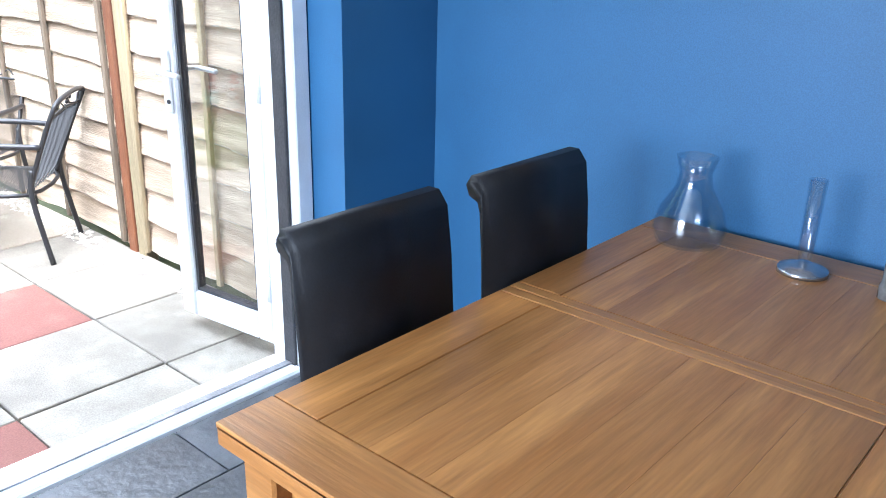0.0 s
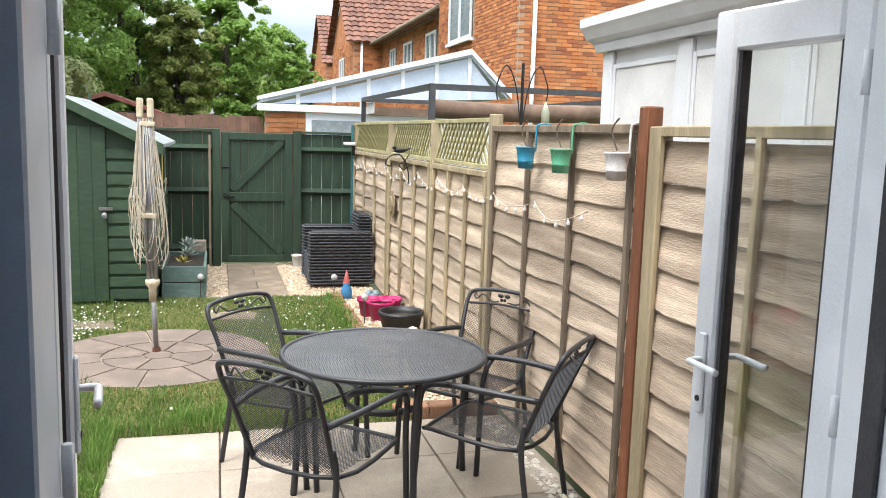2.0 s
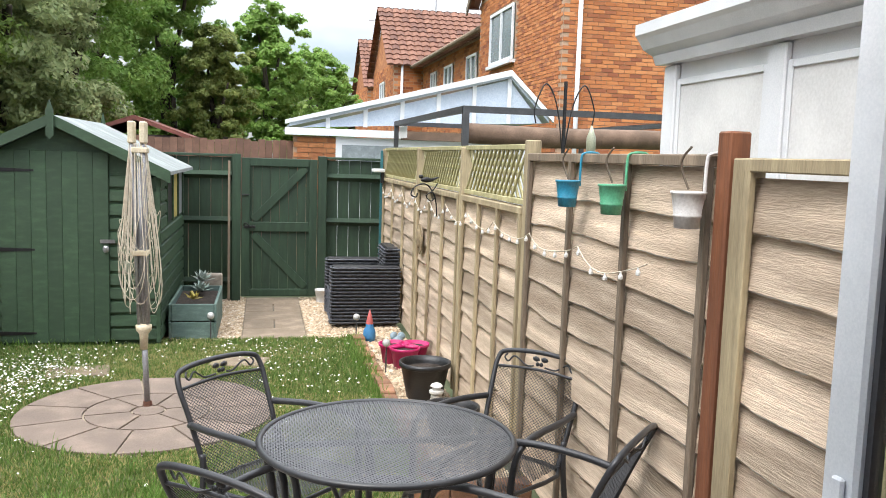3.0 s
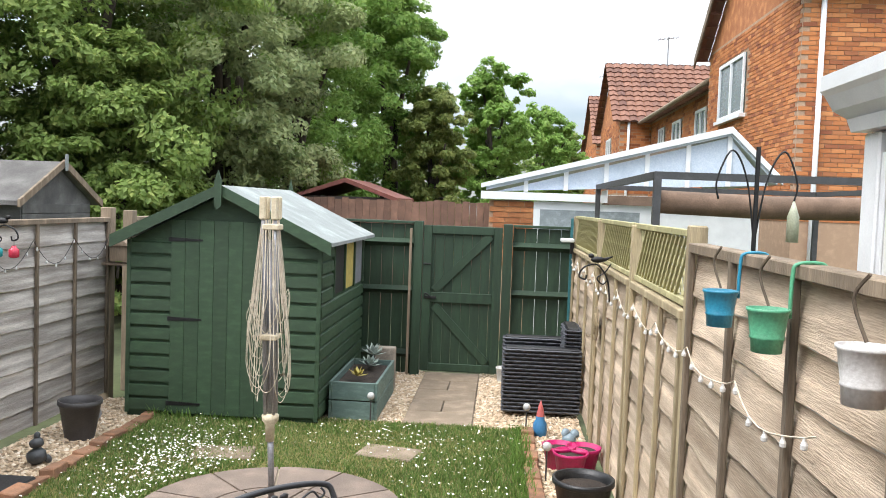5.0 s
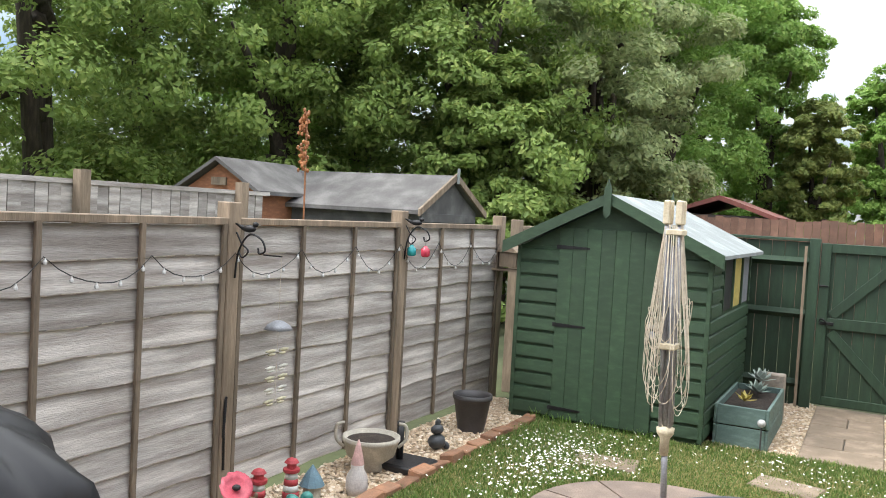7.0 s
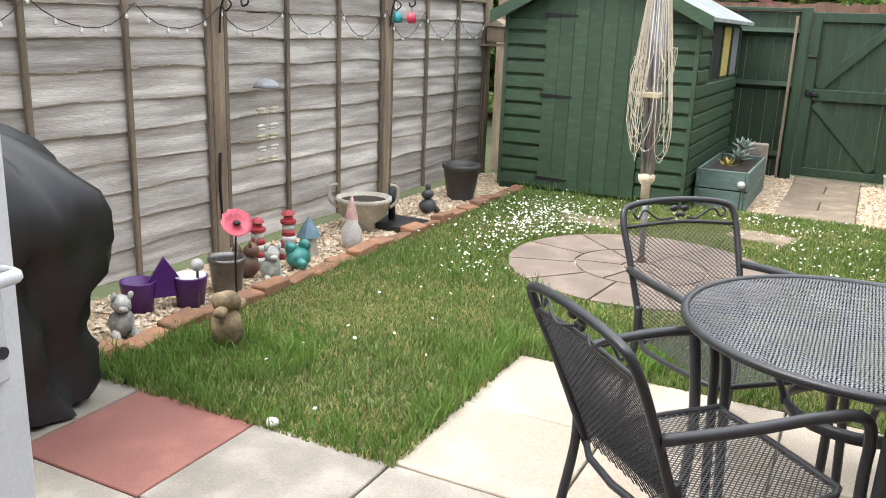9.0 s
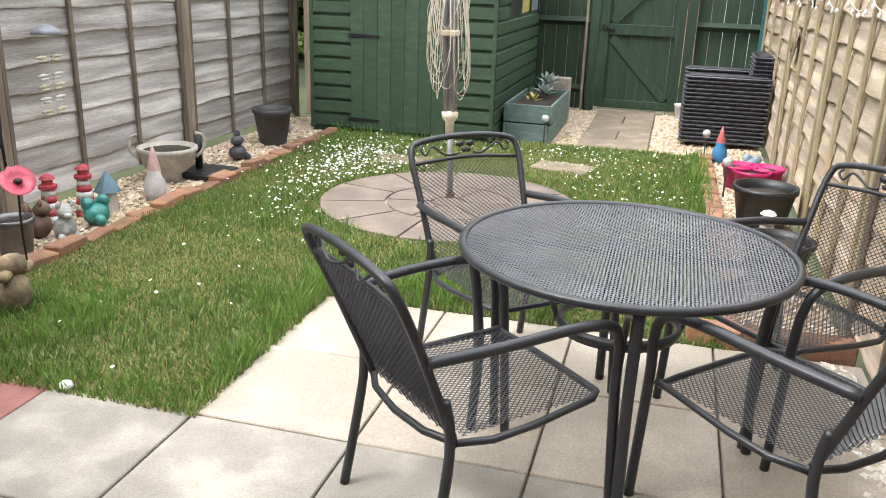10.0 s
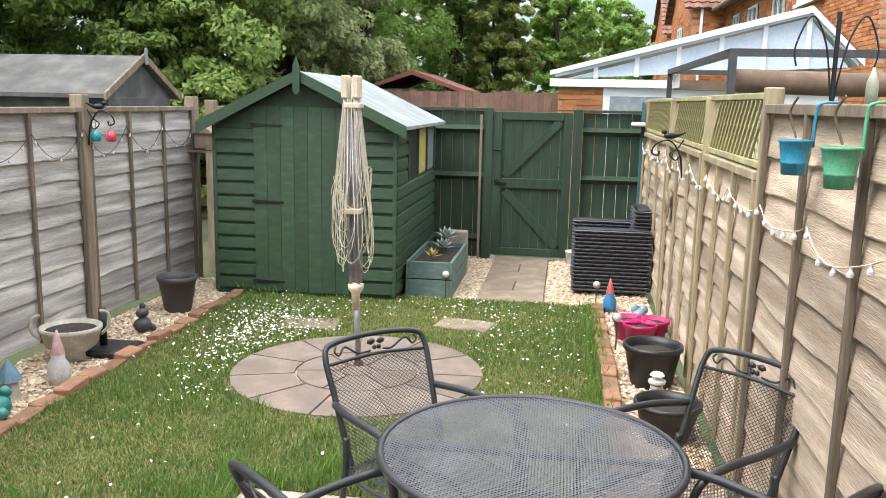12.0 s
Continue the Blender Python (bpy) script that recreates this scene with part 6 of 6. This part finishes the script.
tiled_roof(h2, (HX + 0.1, 20.7, 5.0), (HX + 0.1, 31, 5.0), (HX + 3.6, 20.7, 5.25), (HX + 3.6, 31, 5.25), 34, 12)
part("gutter", rod(bmesh.new(), (HX + 0.05, 20.8, 5.02), (HX + 0.05, 31, 5.02), 0.07, n=8), M_GREYPOST, h2, smooth=True)
h3 = thing("brick_house", 0, 0, 0, "orange brick house end with projecting tiled gable", "house", "brick houses")
part("wall", boxed(HX - 0.6, 31.1, 0, HX + 7, 37, 5.2), M_BRICKBED, h3)
brick_face(h3, (HX - 0.6, 31.1, 0), 0, 1.2, 2.5, 5.2, (), (0.3, 0.1))
brick_face(h3, (HX - 0.6, 37, 0), -90, 5.9, 2.5, 5.2, [(2.3, 3.3, 3.6, 4.7)], (0.3, 0.1))
house_window(h3, HX - 0.6, 33.4, 34.6, 3.35, 4.65)
bm = bmesh.new()
G = [(31.1, 5.2), (37.0, 5.2), (34.05, 7.5)]
A = [bm.verts.new((HX - 0.6, y, z)) for y, z in G]; B = [bm.verts.new((HX + 7, y, z)) for y, z in G]
bm.faces.new(A); bm.faces.new(B[::-1])
for k in range(3):
    bm.faces.new((A[k], A[(k + 1) % 3], B[(k + 1) % 3], B[k]))
part("gable", bm, M_BRICK, h3)
tiled_roof(h3, (HX - 0.9, 30.9, 5.05), (HX + 7, 30.9, 5.05), (HX - 0.9, 34.05, 7.6), (HX + 7, 34.05, 7.6), 26, 12)
tiled_roof(h3, (HX - 0.9, 37.2, 5.05), (HX + 7, 37.2, 5.05), (HX - 0.9, 34.05, 7.6), (HX + 7, 34.05, 7.6), 26, 12)
part("downpipe", rod(bmesh.new(), (HX - 0.3, 31.02, 0), (HX - 0.3, 31.02, 5.1), 0.05), M_UPVC, h3, smooth=True)
h4 = thing("brick_house", 0, 0, 0, "distant orange brick house with tiled gable", "house", "brick houses")
part("wall", boxed(6.3, 44.5, 0, 13, 50.5, 5.4), M_BRICKBED, h4)
brick_face(h4, (6.3, 50.5, 0), -90, 6.0, 2.5, 5.4, [(2.4, 3.4, 3.6, 4.8)], (0.3, 0.1))
brick_face(h4, (6.3, 44.5, 0), 0, 3.0, 2.5, 5.4, (), (0.3, 0.1))
house_window(h4, 6.3, 46.9, 48.1, 3.45, 4.75)
bm = bmesh.new()
G = [(44.5, 5.4), (50.5, 5.4), (47.5, 8.0)]
A = [bm.verts.new((6.3, y, z)) for y, z in G]; B = [bm.verts.new((13, y, z)) for y, z in G]
bm.faces.new(A); bm.faces.new(B[::-1])
for k in range(3):
    bm.faces.new((A[k], A[(k + 1) % 3], B[(k + 1) % 3], B[k]))
part("gable", bm, M_BRICK, h4)
tiled_roof(h4, (6.05, 44.3, 5.25), (13, 44.3, 5.25), (6.05, 47.5, 8.1), (13, 47.5, 8.1), 26, 12)
tiled_roof(h4, (6.05, 50.7, 5.25), (13, 50.7, 5.25), (6.05, 47.5, 8.1), (13, 47.5, 8.1), 26, 12)
part("downpipe", rod(bmesh.new(), (6.7, 44.42, 0), (6.7, 44.42, 5.3), 0.05), M_UPVC, h4, smooth=True)
for x, y, z in ((HX + 1.5, 34, 7.4), (7.0, 47.5, 8.0)):
    an = thing("tv_aerial", x, y, z, "thin television aerial on roof", "aerial", "aerials")
    part("mast", rod(bmesh.new(), (0, 0, -0.2), (0, 0, 1.3), 0.025, n=5), M_ALU, an)
    part("boom", rod(bmesh.new(), (-0.4, 0, 1.2), (0.4, 0, 1.3), 0.018, n=4), M_ALU, an)
    for k in range(5):
        part("rod", rod(bmesh.new(), (-0.35 + k * 0.17, -0.22, 1.21 + k * 0.02), (-0.35 + k * 0.17, 0.22, 1.21 + k * 0.02), 0.012, n=4), M_ALU, an)

# sheds and fences in the gardens beyond
osd = thing("old_shed", -3.7, 10.1, 0, "old weathered shed with dark felt roof", "shed", "", 90)
M_OLDSHED = mat("old shed boards", (0.13, 0.13, 0.125), (0.07, 0.07, 0.068), 0.9, scale=5)
part("body", prism(bmesh.new(), [(-0.78, 0), (0.78, 0), (0.78, 1.74), (0.0, 2.14), (-0.78, 1.74)], 0.06, 2.5), M_OLDSHED, osd)
me = mesh_of(boxed(-0.76, -0.012, 0, 0.76, 0, 0.11, bevel=0.004), M_OLDSHED, "board")
for k in range(14):
    piece("board", me, osd, pose(0, 0.058, 0.1 + k * 0.115))
for s in (-1, 1):
    part("roof", prism(bmesh.new(), [(0, 2.21), (0, 2.16), (s * 0.92, 1.69), (s * 0.92, 1.74)], 0.0, 2.6), M_DARKFELT, osd, "worn felt roof")
    part("bargeboard", prism(bmesh.new(), [(0, 2.235), (0, 2.15), (s * 0.94, 1.67), (s * 0.94, 1.755)], -0.035, -0.005), M_GREYPOST, osd, "pale grey wooden bargeboard")
part("finial", boxed(-0.03, -0.055, 2.10, 0.03, -0.036, 2.30, bevel=0.006), M_FELT, osd)

orr = thing("orange_shed", 0, 0, 0, "small orange brown wooden shed with pitched roof", "shed")
M_ORSHED = mat("orange brown shed wood", (0.30, 0.13, 0.06), (0.22, 0.09, 0.045), 0.8, scale=4, stretch=(3, 3, 9))
part("body", prism(bmesh.new(), [(-6.9, 0), (-5.7, 0), (-5.7, 1.85), (-6.3, 2.2), (-6.9, 1.85)], 8.6, 10.0), M_ORSHED, orr)
for s in (-1, 1):
    part("roof", prism(bmesh.new(), [(-6.3, 2.28), (-6.3, 2.23), (-6.3 + s * 0.72, 1.82), (-6.3 + s * 0.72, 1.87)], 8.5, 10.1), M_DARKFELT, orr)
part("vent", boxed(-6.42, 8.57, 1.92, -6.18, 8.599, 2.02), M_BATTEN, orr)
rr = thing("red_roof_shed", 0, 0, 0, "distant shed with red brown felt roof", "shed")
part("body", boxed(-2.1, 15.5, 0, -0.5, 18, 1.95), flat("dark shed wall", (0.07, 0.05, 0.04)), rr)
for s in (-1, 1):
    part("roof", prism(bmesh.new(), [(-1.3, 2.28), (-1.3, 2.2), (-1.3 + s * 0.95, 1.88), (-1.3 + s * 0.95, 1.95)], 15.3, 18.2), flat("red felt", (0.24, 0.075, 0.055)), rr)
ff = thing("far_fence", 0, 0, 0, "red brown close boarded fence beyond the gate", "fence")
me = mesh_of(boxed(-0.06, 0, 0, 0.06, 0.02, 1.92), mat("red brown fence board", (0.24, 0.13, 0.09), (0.16, 0.09, 0.065), 0.85, scale=5, vary=0.2), "board")
for k in range(34):
    piece("board", me, ff, pose(-2.6 + k * 0.125, 15.0, rnd.uniform(-0.03, 0.02)))
nf = thing("neighbour_fence", 0, 0, 0, "grey vertical board fence beyond the grey panels", "fence")
me = mesh_of(boxed(-0.01, -0.055, 0, 0.01, 0.055, 1.80), M_GREYWOOD, "board")
for k in range(60):
    piece("board", me, nf, pose(-4.6 + 0.004 * (k % 3), 0.5 + k * 0.116, 0))
part("cap_rail", boxed(-4.63, 0.4, 1.80, -4.57, 7.5, 1.84), M_GREYWOOD, nf)
for y in (3.2, 5.1, 7.0):
    part("post", boxed(-4.56, y - 0.05, 0, -4.47, y + 0.05, 1.92), M_GREYPOST, nf)
dw = thing("dried_plant", -3.0, 6.0, 0, "tall dried rust brown dock stem behind fence", "plant")
part("stem", tube(bmesh.new(), bent((0, 0, 0), (0.03, 0, 1.4), (0.0, 0.02, 2.45)), 0.008, 5), flat("rust stem", (0.32, 0.13, 0.05)), dw)
bm = bmesh.new()
for k in range(60):
    z = rnd.uniform(2.0, 2.5)
    ball(bm, rnd.uniform(-.04, .04), rnd.uniform(-.04, .04), z, 0.014, 0.014, 0.02, 1)
part("seed_head", bm, flat("rust seeds", (0.38, 0.15, 0.05)), dw)


# ---- trees ----
def tree(x, y, H, R, material, seed, n=16000, base=1.0, leaf=0.13, label="broad green leafy tree beyond the fences"):
    r = np.random.RandomState(seed)
    th = thing("tree", x, y, -0.06, label, "tree", "trees")
    bm = bmesh.new()
    tr = 0.035 * H
    top = H * 0.62
    tube(bm, bent((0, 0, 0), (r.normal() * .15, r.normal() * .15, top * 0.4), (r.normal() * .3, r.normal() * .3, top)), [tr * (1 - 0.055 * k) for k in range(13)], 9)
    part("trunk", bm, M_BARK, th, smooth=True)
    blobs = []
    nb = 26
    for k in range(nb):
        f = (k + 0.5) / nb
        z = base + (H - base) * f
        prof = math.sin(math.pi * min(1, (0.16 + 0.84 * f)) ** 0.9) ** 0.6
        a = k * 2.4 + r.uniform(-.4, .4)
        d = R * prof * r.uniform(0.35, 0.85)
        s = R * r.uniform(0.28, 0.46)
        blobs.append((d * math.cos(a), d * math.sin(a), min(z, H - s * 0.5), s))
    for k in range(6):
        b = blobs[(k * 4 + 2) % nb]
        lb = bmesh.new()
        z0 = top * r.uniform(0.3, 0.8)
        tube(lb, bent((0, 0, z0), (b[0] * 0.45, b[1] * 0.45, (z0 + b[2]) / 2 + 0.2), (b[0], b[1], b[2])), [tr * 0.45 * (1 - 0.06 * q) for q in range(13)], 6)
        part("limb", lb, M_BARK, th, smooth=True)
    # each mass carries clumps of leaves on its outer side, with gaps between them
    w = np.array([b[3] ** 2 for b in blobs])
    nc_ = 330
    pick = r.choice(nb, nc_, p=w / w.sum())
    B = np.array(blobs)[pick]
    d = r.normal(size=(nc_, 3)) + (0, 0, 0.25)
    d /= np.linalg.norm(d, axis=1)[:, None]
    cc = B[:, :3] + d * (B[:, 3] * r.uniform(0.70, 1.08, nc_))[:, None] * (1, 1, 0.85)
    cs = R * r.uniform(0.07, 0.16, nc_)
    own = r.choice(nc_, n, p=cs ** 1.7 / (cs ** 1.7).sum())
    e = r.normal(size=(n, 3))
    e /= np.linalg.norm(e, axis=1)[:, None]
    c = cc[own] + e * (cs[own] * r.uniform(0.25, 1.1, n) ** 0.6)[:, None] * (1.15, 1.15, 0.7)
    c[:, 2] -= 0.25 * np.hypot(e[:, 0], e[:, 1]) * cs[own]
    d = e * 0.6 + d[own] * 0.6
    keep = c[:, 2] > 0.2
    c, d, n = c[keep], d[keep], int(keep.sum())
    nrm = d + r.normal(size=(n, 3)) * 0.5 + (0, 0, 0.45)
    nrm /= np.linalg.norm(nrm, axis=1)[:, None]
    t = np.cross(nrm, r.normal(size=(n, 3)))
    t /= np.linalg.norm(t, axis=1)[:, None]
    u = np.cross(nrm, t)
    s = r.uniform(0.5, 1.1, n)[:, None] * leaf
    V = np.stack([c - t * s, c - u * s * 0.5 + nrm * s * 0.12, c + t * s, c + u * s * 0.5 + nrm * s * 0.12], 1).reshape(-1, 3)
    F = np.arange(4 * n).reshape(-1, 4)
    cr = cloud("crown", V, F, material, "", "", th)
    return th


T = [  # x, y, height, radius, leaf kind
    (-10.5, 9.0, 9.5, 3.0, 0), (-8.0, 12.0, 8.6, 2.8, 0), (-5.6, 14.0, 8.4, 2.7, 0), (-8.8, 15.8, 10.5, 3.5, 1), (-12.5, 13.0, 10.5, 3.6, 0),
    (-3.7, 16.3, 7.6, 2.4, 2), (-3.5, 20.0, 10.0, 2.9, 1), (-6.2, 19.5, 10.8, 3.5, 1), (-1.6, 23.0, 7.4, 1.9, 1), (-0.3, 22.0, 4.7, 1.25, 3),
    (1.1, 31.0, 7.0, 1.7, 1), (3.3, 41.0, 6.6, 2.0, 1), (-4.6, 27.0, 11.0, 3.2, 1), (4.9, 52.0, 6.4, 2.4, 0), (-14.0, 18.0, 11.0, 3.8, 1), (-4.4, 13.2, 4.2, 1.7, 0), (-11.5, 4.0, 9.0, 2.8, 0)]
for k, (x, y, H, R, kind) in enumerate(T):
    near = y < 24
    tree(x, y, H, R, M_LEAF[kind], 30 + k, 62000 if near else 30000, 1.5 if k not in (9, 15) else 0.3, 0.072 if near else 0.11,
         ("broad deep green leafy tree", "tall mid green leafy tree", "grey green leafy tree", "yellow green flowering bushy tree")[kind] + " beyond the garden fences")

# ---- paving, boards and bricks: the pieces ----
P = 0.555
slab_mats = {"g": M_SLAB, "c": M_CREAM, "r": M_RED, "p": M_PINK}
slab_me = {k: mesh_of(boxed(-P / 2 + 0.004, -P / 2 + 0.004, -0.04, P / 2 - 0.004, P / 2 - 0.004, 0, bevel=0.004), m, "slab") for k, m in slab_mats.items()}
for i in range(-4, 4):
    for j in range(0, 6):
        x, y = 1.485 + (i - 2) * P, 1.675 + (j - 2) * P
        if x - P / 2 < -2.02 or x + P / 2 > 2.33 or (j > 3 and x < 0.1):
            continue
        kind = "c" if (j > 3 or (j > 3 and x > 0.1)) else "g"
        if (i, j) in ((2, 2), (1, 0), (-2, 3), (-1, 1)):
            kind = "r"
        piece("slab", slab_me[kind], bed, pose(x, y, rnd.uniform(-0.002, 0.002), rnd.uniform(-.15, .15), rnd.uniform(-.15, .15), rnd.choice((0, 90, 180, 270))))
tile_me = mesh_of(boxed(-0.298, -0.148, -0.012, 0.298, 0.148, 0, bevel=0.002), M_TILE, "tile")
for j in range(15):
    for i in range(8):
        x, y = -1.8 + i * 0.6 + (j % 2) * 0.3, 0.205 - j * 0.3
        if x < 2.25:
            piece("tile", tile_me, room, pose(x, y, FL))
for th, L, top, material in fence_jobs:
    mes = [board_mesh(L, PITCH, material, s + int(L * 50)) for s in range(6)]
    n = int((top - 0.10) / PITCH)
    h = (top - 0.09) / n
    for k in range(n):
        piece("board", mes[(k * 7 + int(L * 100)) % 6], th, pose(rnd.uniform(-0.003, 0.003), rnd.uniform(-0.003, 0.003), 0.0 + k * h, 0, rnd.uniform(-.15, .15), 0))
